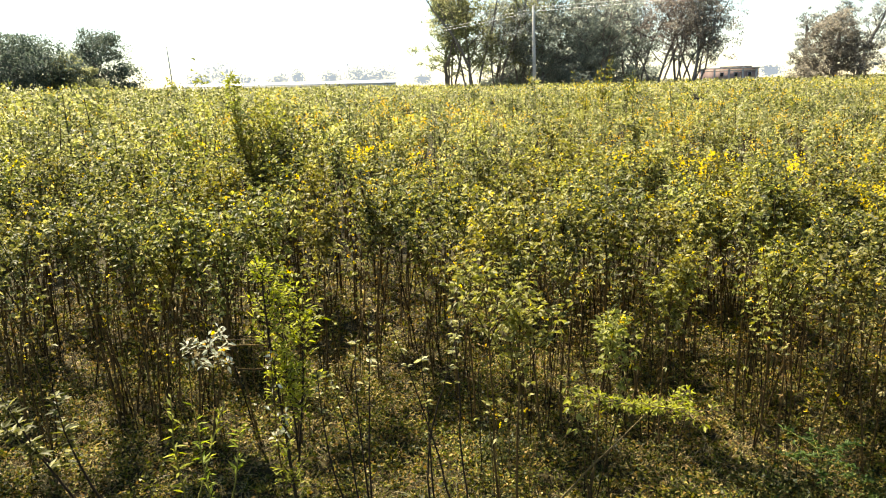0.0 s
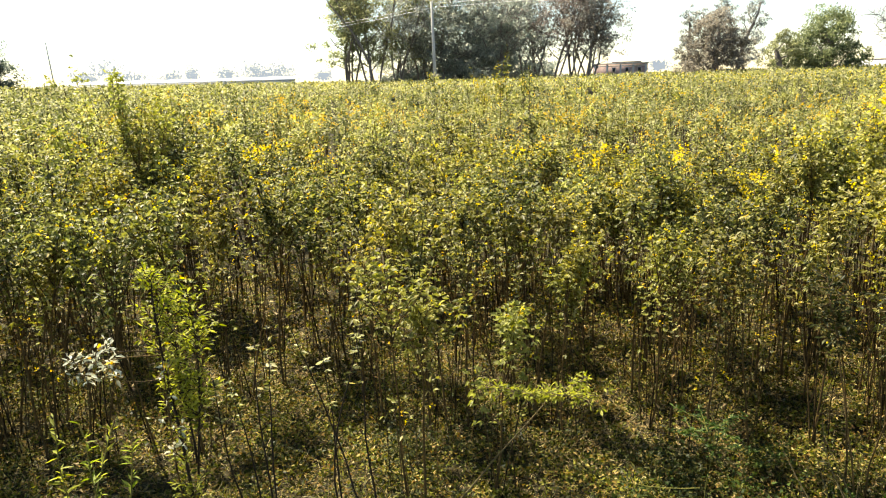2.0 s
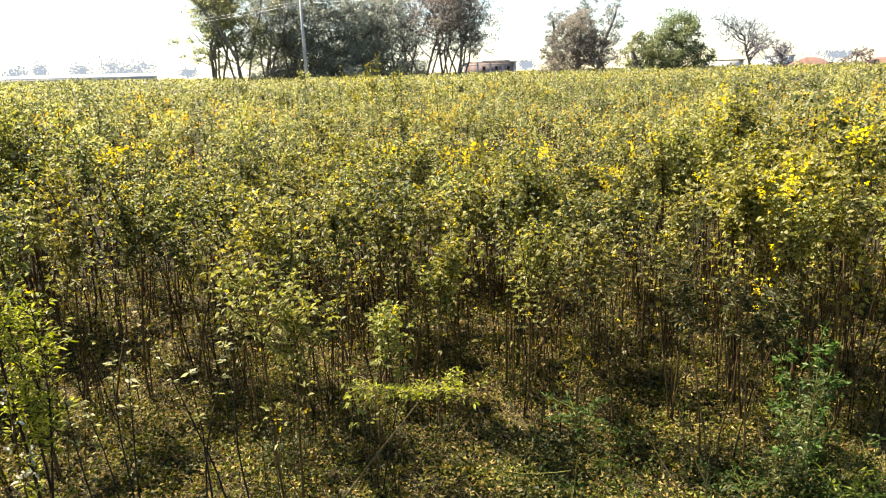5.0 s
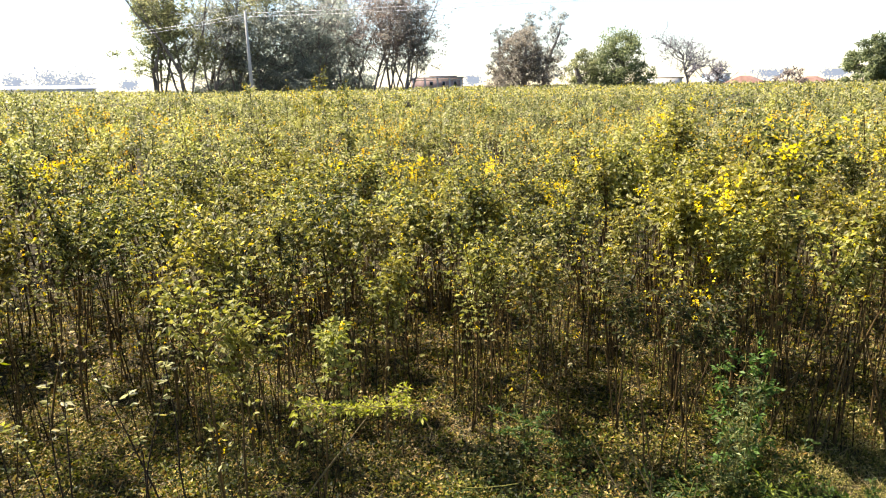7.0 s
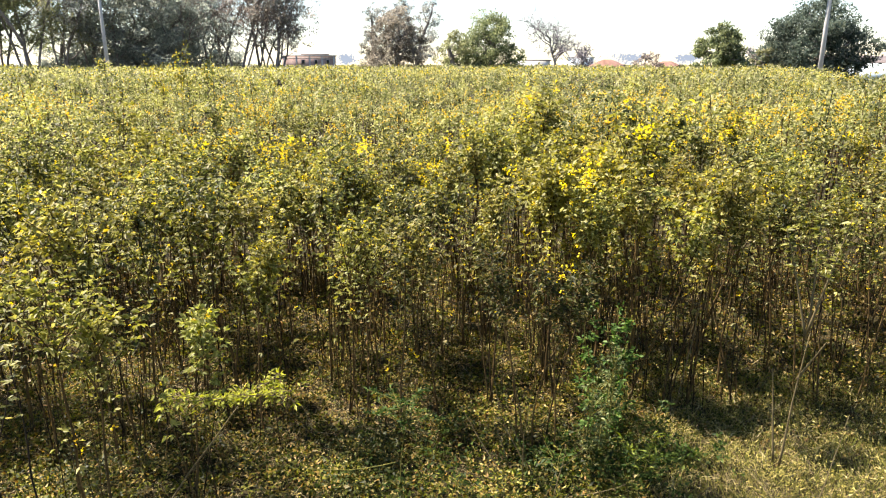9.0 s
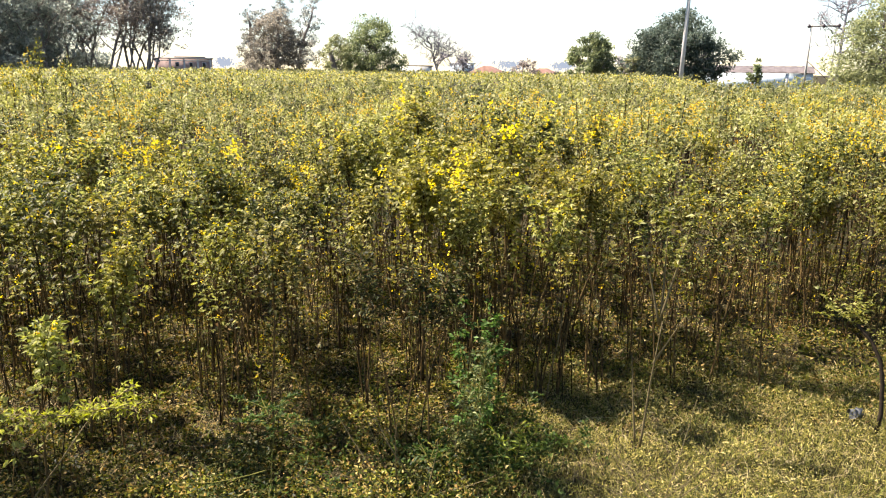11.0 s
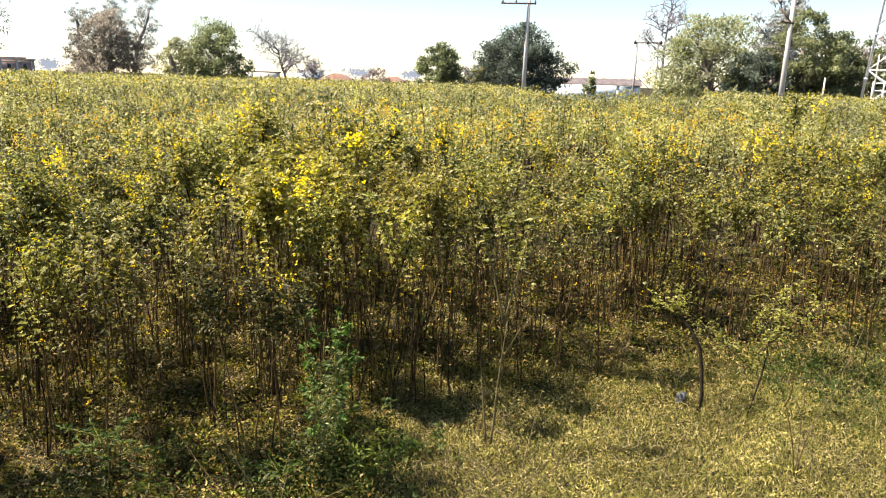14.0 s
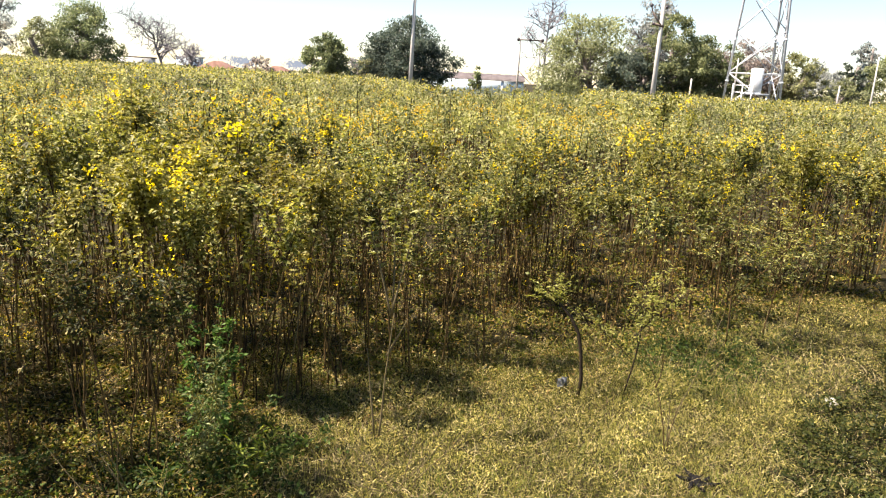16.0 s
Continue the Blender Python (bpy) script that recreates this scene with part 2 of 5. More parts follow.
# ---- shapes ----


def mesh_of(name, v, f, mat, smooth=False):
    """A mesh from arrays of points, in plan units, and triangles."""
    v, f = np.asarray(v, np.float32) * U, np.asarray(f, np.int32)
    me = bpy.data.meshes.new(name)
    me.vertices.add(len(v))
    me.vertices.foreach_set("co", v.ravel())
    me.loops.add(f.size)
    me.loops.foreach_set("vertex_index", f.ravel())
    me.polygons.add(len(f))
    me.polygons.foreach_set("loop_start", np.arange(0, f.size, f.shape[1], dtype=np.int32))
    me.update(calc_edges=True)
    if smooth:
        me.shade_smooth()
    me.materials.append(mat)
    return me


def join(*pieces):
    vs, fs, n = [], [], 0
    for v, f in pieces:
        if len(v):
            vs.append(np.asarray(v, float))
            fs.append(np.asarray(f, int) + n)
            n += len(v)
    return (np.concatenate(vs), np.concatenate(fs)) if vs else (np.zeros((0, 3)), np.zeros((0, 3), int))


def part(name, vf, mat, parent, label="", smooth=False):
    ob = new(name, mesh_of(name, *vf, mat, smooth))
    ob.parent = parent
    return tagged(ob, label) if label else ob


def spot(x, y, z=0.0, turn=0.0):
    return pose(x * U, y * U, z * U, 0, 0, turn)


def base(name, x, y, z=0.0, turn=0.0, label="", category="", group=""):
    ob = new(name)
    ob.matrix_basis = spot(x, y, z, turn)
    ob.empty_display_size = 0.1
    return tagged(ob, label, category, group)


def unit(a):
    return a / np.maximum(np.linalg.norm(a, axis=-1, keepdims=True), 1e-9)


def leaves(p, d, length, width, rng, fold=0.18, tilt=1.0, droop=0.0, simple=False):
    """Pointed leaves folded along the midrib: base points p, directions d."""
    n = len(p)
    p, d = np.asarray(p, float).reshape(n, 3), unit(np.asarray(d, float).reshape(n, 3))
    up = np.array([0, 0, 1.0]) + rng.normal(0, 0.45 * tilt, (n, 3))
    s = unit(np.cross(d, up))
    nrm = np.cross(s, d)
    length, width = np.broadcast_to(length, n)[:, None], np.broadcast_to(width, n)[:, None]
    if simple:
        v = np.stack([p - s * width * 0.5, p + s * width * 0.5, p + d * length], 1).reshape(-1, 3)
        return v, np.arange(n * 3).reshape(-1, 3)
    m = p + d * length * 0.45 + nrm * width * fold
    tip = p + d * length - np.array([0, 0, 1.0]) * length * droop
    v = np.stack([p, m + s * width * 0.5, tip, m - s * width * 0.5], 1).reshape(-1, 3)
    i = np.arange(n)[:, None] * 4
    f = np.concatenate([i + [0, 1, 2], i + [0, 2, 3]], 1).reshape(-1, 3)
    return v, f


def ribbons(p, d, length, width, rng, arch=0.6, steps=3):
    """Long thin blades that rise along d and arch over towards the ground."""
    n = len(p)
    p, d = np.asarray(p, float), unit(np.asarray(d, float))
    s = unit(np.cross(d, rng.normal(0, 0.5, (n, 3)) + [0, 0, 1.0]))
    length, width = np.broadcast_to(length, n)[:, None], np.broadcast_to(width, n)[:, None]
    bow = (arch * rng.uniform(0.3, 1.5, n))[:, None] * length
    rows = []
    for k in range(steps + 1):
        u = k / steps
        c = p + d * length * u - np.array([0, 0, 1.0]) * bow * u * u + s * (length * 0.12 * np.sin(u * 2.5))
        w = s * width * 0.5 * (1.02 - u)
        rows += [c - w, c + w]
    v = np.stack(rows, 1).reshape(-1, 3)
    i = np.arange(n)[:, None] * (2 * steps + 2)
    f = np.concatenate([i + [2 * k, 2 * k + 1, 2 * k + 3, 2 * k, 2 * k + 3, 2 * k + 2] for k in range(steps)], 1).reshape(-1, 3)
    return v, f


def tube(pts, radii, sides=5, cap=True):
    pts = np.asarray(pts, float)
    radii = np.broadcast_to(radii, len(pts))
    tan = unit(np.gradient(pts, axis=0))
    ref = np.array([1.0, 0, 0]) if abs(tan[0, 0]) < 0.8 else np.array([0, 1.0, 0])
    a = unit(np.cross(tan, ref))
    b = np.cross(tan, a)
    ang = np.arange(sides) * 2 * np.pi / sides
    ring = a[:, None] * np.cos(ang)[None, :, None] + b[:, None] * np.sin(ang)[None, :, None]
    v = (pts[:, None] + ring * radii[:, None, None]).reshape(-1, 3)
    f = []
    for k in range(len(pts) - 1):
        for j in range(sides):
            q = [k * sides + j, k * sides + (j + 1) % sides, (k + 1) * sides + (j + 1) % sides, (k + 1) * sides + j]
            f += [[q[0], q[1], q[2]], [q[0], q[2], q[3]]]
    if cap:
        o = (len(pts) - 1) * sides
        f += [[o, o + j, o + j + 1] for j in range(1, sides - 1)]
        f += [[0, j + 1, j] for j in range(1, sides - 1)]
    return v, np.array(f)


def box(cx, cy, z0, sx, sy, sz, bevel=0.0):
    x, y, z = sx / 2, sy / 2, sz
    bm = bmesh.new()
    bmesh.ops.create_cube(bm, size=1, matrix=Matrix.Translation((cx, cy, z0 + z / 2)) @ Matrix.Diagonal((sx, sy, sz, 1)))
    if bevel:
        bmesh.ops.bevel(bm, geom=bm.edges[:], offset=bevel, segments=1, affect="EDGES")
    bmesh.ops.triangulate(bm, faces=bm.faces[:])
    bm.verts.index_update()
    out = np.array([v.co[:] for v in bm.verts]), np.array([[v.index for v in f.verts] for f in bm.faces])
    bm.free()
    return out


def beam(a, b, r, sides=4):
    return tube(np.array([a, b], float), [r, r], sides)


def bend(rng, start, direction, length, steps, wander=0.12, rise=0.0):
    """A wandering line of points, for stems and limbs."""
    p, d = np.array(start, float), unit(np.array(direction, float))
    out = [p.copy()]
    for _ in range(steps):
        d = unit(d + rng.normal(0, wander, 3) + np.array([0, 0, rise]))
        p = p + d * length / steps
        out.append(p.copy())
    return np.array(out)


def along(pts, u):
    u = np.asarray(u) * (len(pts) - 1)
    i = np.clip(u.astype(int), 0, len(pts) - 2)
    w = (u - i)[:, None]
    return pts[i] * (1 - w) + pts[i + 1] * w


def polar(az, dist):
    """A place by degrees left of the y axis and metres from the eye."""
    return -math.sin(radians(az)) * dist, math.cos(radians(az)) * dist


# ---- the crop ----


def crop_arrays(rng, height, detail, low=0.56):
    """A pigeon pea plant at the origin: stems, three-fingered leaves, yellow flowers. low: where on the stem the branches begin."""
    stems, lp, ld, ll, fl = [], [], [], [], []
    lean = rng.normal(0, 0.06, 2)
    steps = (7, 5, 3, 2)[detail]
    main = bend(rng, (0, 0, -0.03), (lean[0], lean[1], 1), height, steps, 0.07, 0.03)
    stems.append(tube(main, np.linspace(0.0074, 0.0020, len(main)) * (1, 1.1, 1.8, 2.5)[detail], (5, 4, 3, 3)[detail], False))
    lines = [(main, low + 0.06)]
    nb = (rng.integers(7, 11), rng.integers(6, 9), 6, 4)[detail]
    for k in range(nb):
        u = rng.uniform(low, 0.90)
        a = rng.uniform(0, 2 * np.pi)
        s = along(main, [u])[0]
        ln = height * (1.0 - u) * rng.uniform(0.75, 1.3) * (0.44 / (1.0 - low)) ** 0.5
        line = bend(rng, s, (np.cos(a) * 0.46, np.sin(a) * 0.46, 1.0), ln, (5, 3, 2, 2)[detail], 0.12, 0.03)
        if detail < 2:
            stems.append(tube(line, np.linspace(0.0032, 0.0012, len(line)), (4, 3, 3)[detail], False))
        lines.append((line, 0.12))
    for k in range(rng.integers(0, 3) if detail < 2 else 0):
        a = rng.uniform(0, 2 * np.pi)
        line = bend(rng, (0.02 * np.cos(a), 0.02 * np.sin(a), -0.02), (np.cos(a) * 0.10, np.sin(a) * 0.10, 1.0), height * rng.uniform(0.7, 0.95), 5, 0.05, 0.03)
        stems.append(tube(line, np.linspace(0.0046, 0.0016, len(line)), 4, False))
        lines.append((line, 0.68))
    # thin bare side stems in the shade below the leaves
    for k in range(3 if detail < 2 else 0):
        a, q = rng.uniform(0, 2 * np.pi), rng.uniform(0.03, 0.16)
        line = bend(rng, (q * np.cos(a), q * np.sin(a), -0.02), (np.cos(a) * 0.03, np.sin(a) * 0.03, 1.0), height * rng.uniform(0.45, 0.75), 3, 0.07, 0.02)
        stems.append(tube(line, np.linspace(0.0034, 0.0014, len(line)), 3, False))
        lines.append((line, 0.55 + 0.2 * (k % 2)))
    per = (rng.integers(25, 31), 23, 23, 22)[detail]
    for line, u0 in lines:
        n = (per if u0 not in (0.55, 0.75) else 3) if line is not main else int(per * 1.4)
        u = np.clip(u0 + (1 - u0) * rng.random(n) ** 0.75, 0, 1)
        p = along(line, u)
        a = rng.uniform(0, 2 * np.pi, n)
        d = unit(np.stack([np.cos(a), np.sin(a), rng.uniform(-1.1, 1.5, n)], 1))
        stalk = rng.uniform(0.012, 0.045, n)[:, None]
        q = p + d * stalk
        size = rng.uniform(0.024, 0.044, n) * (1.0, 1.1, 1.15, 1.55)[detail]
        if detail < 2:
            side = unit(np.cross(d, [0, 0, 1.0]))
            for w in ((0.0, 1.0), (0.95, 0.85), (-0.95, 0.85)):
                lp.append(q), ld.append(d + side * w[0]), ll.append(size * w[1])
        else:
            lp.append(q), ld.append(d), ll.append(size)
    lp, ld, ll = np.concatenate(lp), np.concatenate(ld), np.concatenate(ll)
    lv = leaves(lp, ld, ll, ll * rng.uniform(0.38, 0.50, len(ll)) * (1, 1.05, 1.2, 1.4)[detail], rng, droop=0.12, tilt=1.6, simple=detail > 2)
    # flowers stand at the branch tips
    fp = []
    for line, u0 in lines:
        k = rng.integers(*((0, 3), (0, 8), (0, 8), (0, 7))[detail])
        if k:
            fp.append(along(line, rng.uniform(0.78, 1.0, k)) + rng.normal(0, 0.012, (k, 3)))
    if fp:
        fp = np.concatenate(fp)
        m = (4, 3, 2, 1)[detail]
        fp = np.repeat(fp, m, 0) + rng.normal(0, 0.004, (len(fp) * m, 3))
        fv = leaves(fp, rng.normal(0, 1, fp.shape) + [0, 0, 0.4], (0.013, 0.015, 0.0155, 0.022)[detail], (0.011, 0.013, 0.0135, 0.019)[detail], rng, simple=detail > 1)
    else:
        fv = (np.zeros((0, 3)), np.zeros((0, 3), int))
    # withered leaves left on the lower stems
    n = (26, 22, 0, 0)[detail] if low < 0.6 or detail > 1 else 7
    wp = np.zeros((n, 3))
    for k in range(n):
        line = lines[0][0] if k % 3 else lines[-1 - k % 2][0]
        wp[k] = along(line, [rng.uniform(0.12, 0.62)])[0] + rng.normal(0, 0.018, 3)
    q = rng.uniform(0.022, 0.040, n)
    dv = leaves(wp, rng.normal(0, 1, (n, 3)) + [0, 0, -0.6], q, q * 0.4, rng, tilt=2.0, simple=True)
    return join(*stems), lv, fv, dv


def merge(variants, which, x, y, turn, scale, z=0.0):
    """Copies of array meshes joined into one."""
    vs, fs, n = [], [], 0
    z = np.broadcast_to(z, len(x))
    for k, (v, f) in enumerate(variants):
        sel = np.nonzero(which == k)[0]
        if not len(sel) or not len(v):
            continue
        c, s, sc = np.cos(turn[sel])[:, None], np.sin(turn[sel])[:, None], scale[sel][:, None]
        px = (v[None, :, 0] * c - v[None, :, 1] * s) * sc + x[sel][:, None]
        py = (v[None, :, 0] * s + v[None, :, 1] * c) * sc + y[sel][:, None]
        pz = v[None, :, 2] * sc + z[sel][:, None]
        vs.append(np.stack([px, py, pz], 2).reshape(-1, 3))
        fs.append((f[None] + np.arange(len(sel))[:, None, None] * len(v) + n).reshape(-1, 3))
        n += len(sel) * len(v)
    return np.concatenate(vs), np.concatenate(fs)


def edge_radius(az):
    """How far from the eye the closed crop begins, by direction."""
    return np.interp(az, [-110, -92, -84, -76, -68, -57, -50, -45, -41, -25, 0, 20, 45], [8.4, 7.9, 6.3, 5.2, 4.7, 4.3, 4.25, 4.2, 3.65, 3.5, 3.75, 3.85, 4.3])


def lumps(x, y):
    """Slow rise and fall of the crop's height."""
    return np.array([noise.noise(Vector((a * 1.25, b * 1.25, 13.7))) * 0.13 + noise.noise(Vector((a * 0.55, b * 0.55, 3.7))) * 0.13 + noise.noise(Vector((a * 0.16, b * 0.16, 9.1))) * 0.10 for a, b in zip(x, y)])


def taller(x, y):
    """The crop stands higher far off, above all towards the left end of the field."""
    r, az = np.hypot(x, y), np.degrees(np.arctan2(-x, y))
    side = np.interp(az, [-5, 4, 16, 30], [0.0, 0.10, 0.22, 0.26])
    return np.interp(r, [8, 35], [0.0, 0.22]) + side * np.interp(r, [5, 11], [0.0, 1.0])


def scatter(rng, r0, r1, a0, a1, density, closed=True):
    area = 0.5 * (r1 ** 2 - r0 ** 2) * radians(a1 - a0)
    n = int(area * density)
    r = np.sqrt(rng.uniform(r0 ** 2, r1 ** 2, n))
    az = rng.uniform(a0, a1, n)
    if closed:
        k = r > edge_radius(az)
        r, az = r[k], az[k]
    return -np.sin(np.radians(az)) * r, np.cos(np.radians(az)) * r, r, az

# ---- ground ----


def ground_sheet():
    radii = np.concatenate([np.linspace(0, 14, 71), np.geomspace(15, 2600, 34)])
    seg = 160
    ang = np.arange(seg) * 2 * np.pi / seg
    v, f = [(0, 0, 0)], []
    for r in radii[1:]:
        for a in ang:
            x, y = r * np.cos(a), r * np.sin(a)
            k = max(0.0, 1 - r / 30)
            h = (noise.noise(Vector((x * 0.5, y * 0.5, 0))) * 0.05 + noise.noise(Vector((x * 2.5, y * 2.5, 5))) * 0.025) * k
            v.append((x, y, h))
    for j in range(seg):
        f.append((0, 1 + j, 1 + (j + 1) % seg))
    for i in range(len(radii) - 2):
        for j in range(seg):
            a, b = 1 + i * seg + j, 1 + i * seg + (j + 1) % seg
            f += [(a, a + seg, b + seg), (a, b + seg, b)]
    return np.array(v), np.array(f)


gv, gf = ground_sheet()
ground = tagged(new("ground", mesh_of("ground", gv, gf, SOIL, True)), "bare brown field soil littered with dry leaves", "ground", kind="structure")


def soil_height(x, y):
    k = np.clip(1 - np.hypot(x, y) / 30, 0, 1)
    return np.array([noise.noise(Vector((a * 0.5, b * 0.5, 0))) * 0.05 + noise.noise(Vector((a * 2.5, b * 2.5, 5))) * 0.025 for a, b in zip(x, y)]) * k


# ---- field of pigeon pea ----
rng = np.random.default_rng(11)
# of the nearer plants the last four kinds are bare to well above the middle
NEAR = [crop_arrays(rng, 1.25 + 0.25 * (k % 8) / 7, 0, 0.56 if k < 8 else 0.76) for k in range(12)]
MIDDLE = [crop_arrays(rng, 1.22 + 0.28 * (k % 8) / 7, 1, 0.56 if k < 8 else 0.76) for k in range(12)]
FAR_OUT = [crop_arrays(rng, h, 3) for h in np.linspace(1.2, 1.5, 12)]
OUTER = [crop_arrays(rng, h, 2) for h in np.linspace(1.2, 1.5, 12)]


def flower_parts(fv, detail, parent):
    """One part for each flower of a plant."""
    nv, nf = ((16, 8), (12, 6), (6, 2), (3, 1))[detail]
    v, f = fv
    for k in range(len(v) // nv):
        part("flower", (v[k * nv:(k + 1) * nv], f[k * nf:(k + 1) * nf] - k * nv), PETAL, parent)


def bare_below(x, y):
    """Where the edge of the crop is thick and dark, with bare stems below."""
    az = np.degrees(np.arctan2(-x, y))
    return (az > -55) & (az < -34) & (np.hypot(x, y) < 8)


plant_sources = []
for k, (sv, lv, fv, dv) in enumerate(NEAR):
    p = base("pigeon_pea_plant", 0, 0, label="pigeon pea plant with thin dark stem, olive leaves, yellow flowers", category="crop plant", group="pigeon pea crop")
    part("stem", sv, STEM, p)
    part("leaves", lv, CROP_LEAF, p)
    part("withered_leaves", dv, LITTER, p)
    flower_parts(fv, 0, p)
    plant_sources.append(p)

x, y, r, az = scatter(rng, 3.4, 7.4, -102, 40, 12.2)
k = rng.random(len(x)) < np.interp(az, [-102, -72, -53, -46, -32, -20, -10, 40], [0.74, 0.66, 0.66, 0.98, 0.86, 0.82, 0.70, 0.66])
x, y, r, az = x[k], y[k], r[k], az[k]
order = np.argsort(r - edge_radius(az))
near_n = 215
fx, fy, fr, faz = scatter(rng, 2.95, 4.4, -58, 40, 6.5, closed=False)
keep = (fr < edge_radius(faz)) & (rng.random(len(fx)) < np.interp(faz, [-58, -47, -38, -32, -25, 0, 40], [0.0, 0.08, 0.2, 0.40, 0.40, 0.38, 0.15]))
fx, fy = fx[keep], fy[keep]
# room and sun for the single plants that stand before the crop
for az0, r0, room in ((12.9, 2.85, 0.5), (17.2, 3.0, 0.45), (21.0, 2.9, 0.4), (-14.0, 2.65, 0.5), (-11.3, 3.1, 0.4), (-2.4, 3.1, 0.45), (-29.8, 3.05, 0.35), (-41.2, 3.4, 0.32), (-47.5, 3.85, 0.4), (-50.5, 3.35, 0.4)):
    qx, qy = polar(az0, r0)
    for ax, ay in ((qx, qy), (qx + toward.x * 0.75, qy + toward.y * 0.75)):
        k = np.hypot(fx - ax, fy - ay) > room
        fx, fy = fx[k], fy[k]
qx, qy = polar(-47.4, 3.8)
for u in (0.0, 0.4):
    order = order[np.hypot(x[order] - qx - toward.x * u, y[order] - qy - toward.y * u) > 0.34]
px, py = np.concatenate([fx, x[order[:near_n]]]), np.concatenate([fy, y[order[:near_n]]])
pz, lift = soil_height(px, py), lumps(px, py)
used = set()
for i in range(len(px)):
    k = int(rng.integers(*((8, 12) if bare_below(px[i], py[i]) else (0, 8))))
    s = (1.0 + lift[i] * 0.8 + rng.normal(0, 0.05) + 0.07 * bare_below(px[i], py[i])) * (rng.uniform(0.84, 1.02) if i < len(fx) else 1.0)
    m = spot(px[i], py[i], pz[i] - 0.01, rng.uniform(0, 360))
    if k not in used:
        used.add(k)
        p = plant_sources[k]
        p.matrix_basis = m
    else:
        p = copy_thing(plant_sources[k], m)
    p.scale = (s, s, s)
for k, p in enumerate(plant_sources):
    if k not in used:
        p.matrix_basis = spot(*polar(10 - k, 5.2))


def stand(name, variants, x, y, label, leaf_mat, again):
    n = len(x)
    which, turn = rng.integers(0, len(variants), n), rng.uniform(0, 6.28, n)
    which = np.where(bare_below(x, y), 8 + which % 4, np.where(np.hypot(x, y) < 8, which % 8, which))
    sc = 1 + lumps(x, y) * 0.8 + taller(x, y) + rng.normal(0, 0.06, n) + rng.exponential(0.04, n) - 0.03 + 0.07 * bare_below(x, y)
    top = tagged(new(name), label, "crop field", kind="stuff")
    part("stems", merge([v[0] for v in variants], which, x, y, turn, sc), STEM, top)
    part("leaves", merge([v[1] for v in variants], which, x, y, turn, sc), leaf_mat, top)
    if len(variants[0][3][0]):
        part("withered_leaves", merge([v[3] for v in variants], which, x, y, turn, sc), LITTER, top)
    bloom = np.array([noise.noise(Vector((a * 0.8, b * 0.8, 21.0))) for a, b in zip(x, y)]) + rng.normal(0, 0.26, n) > np.interp(np.degrees(np.arctan2(-x, y)), [-102, -70, -55, -12, 2, 14], [0.03, -0.02, -0.10, -0.05, 0.12, 0.32])
    rich = np.nonzero(bloom)[0]
    rich = np.concatenate([rich, rich[rng.random(len(rich)) < again]])
    part("flowers", merge([v[2] for v in variants], which[rich], x[rich], y[rich], turn[rich] + rng.uniform(0, 6.28, len(rich)), sc[rich] * rng.uniform(0.96, 1.03, len(rich))), PETAL, top)
    return top


rest = order[near_n:]
ex, ey, er, ea = scatter(rng, 3.9, 5.4, -49, -38, 6.0)
x, y = np.concatenate([x, ex]), np.concatenate([y, ey])
rest = np.concatenate([rest, np.arange(len(x) - len(ex), len(x))])
qx, qy = polar(-47.4, 3.8)
rest = rest[np.hypot(x[rest] - qx, y[rest] - qy) > 0.36]
cx, cy, cr, ca = scatter(rng, 7.4, 9.6, -102, -77, 7.5)
x, y = np.concatenate([x, cx]), np.concatenate([y, cy])
rest = np.concatenate([rest, np.arange(len(x) - len(cx), len(x))])
stand("crop_stand", MIDDLE, x[rest], y[rest], "dense stand of olive pigeon pea plants in yellow bloom", CROP_LEAF, 0.35)
x, y, r, az = scatter(rng, 7.4, 15.0, -102, 40, 7.4)
k = (r > 9.6) | (az > -77)
x, y = x[k], y[k]
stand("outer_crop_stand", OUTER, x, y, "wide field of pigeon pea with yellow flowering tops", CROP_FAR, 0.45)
x, y, r, az = scatter(rng, 15.0, 26.5, -102, 40, 2.75)
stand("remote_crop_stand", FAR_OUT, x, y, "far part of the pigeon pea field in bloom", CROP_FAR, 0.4)


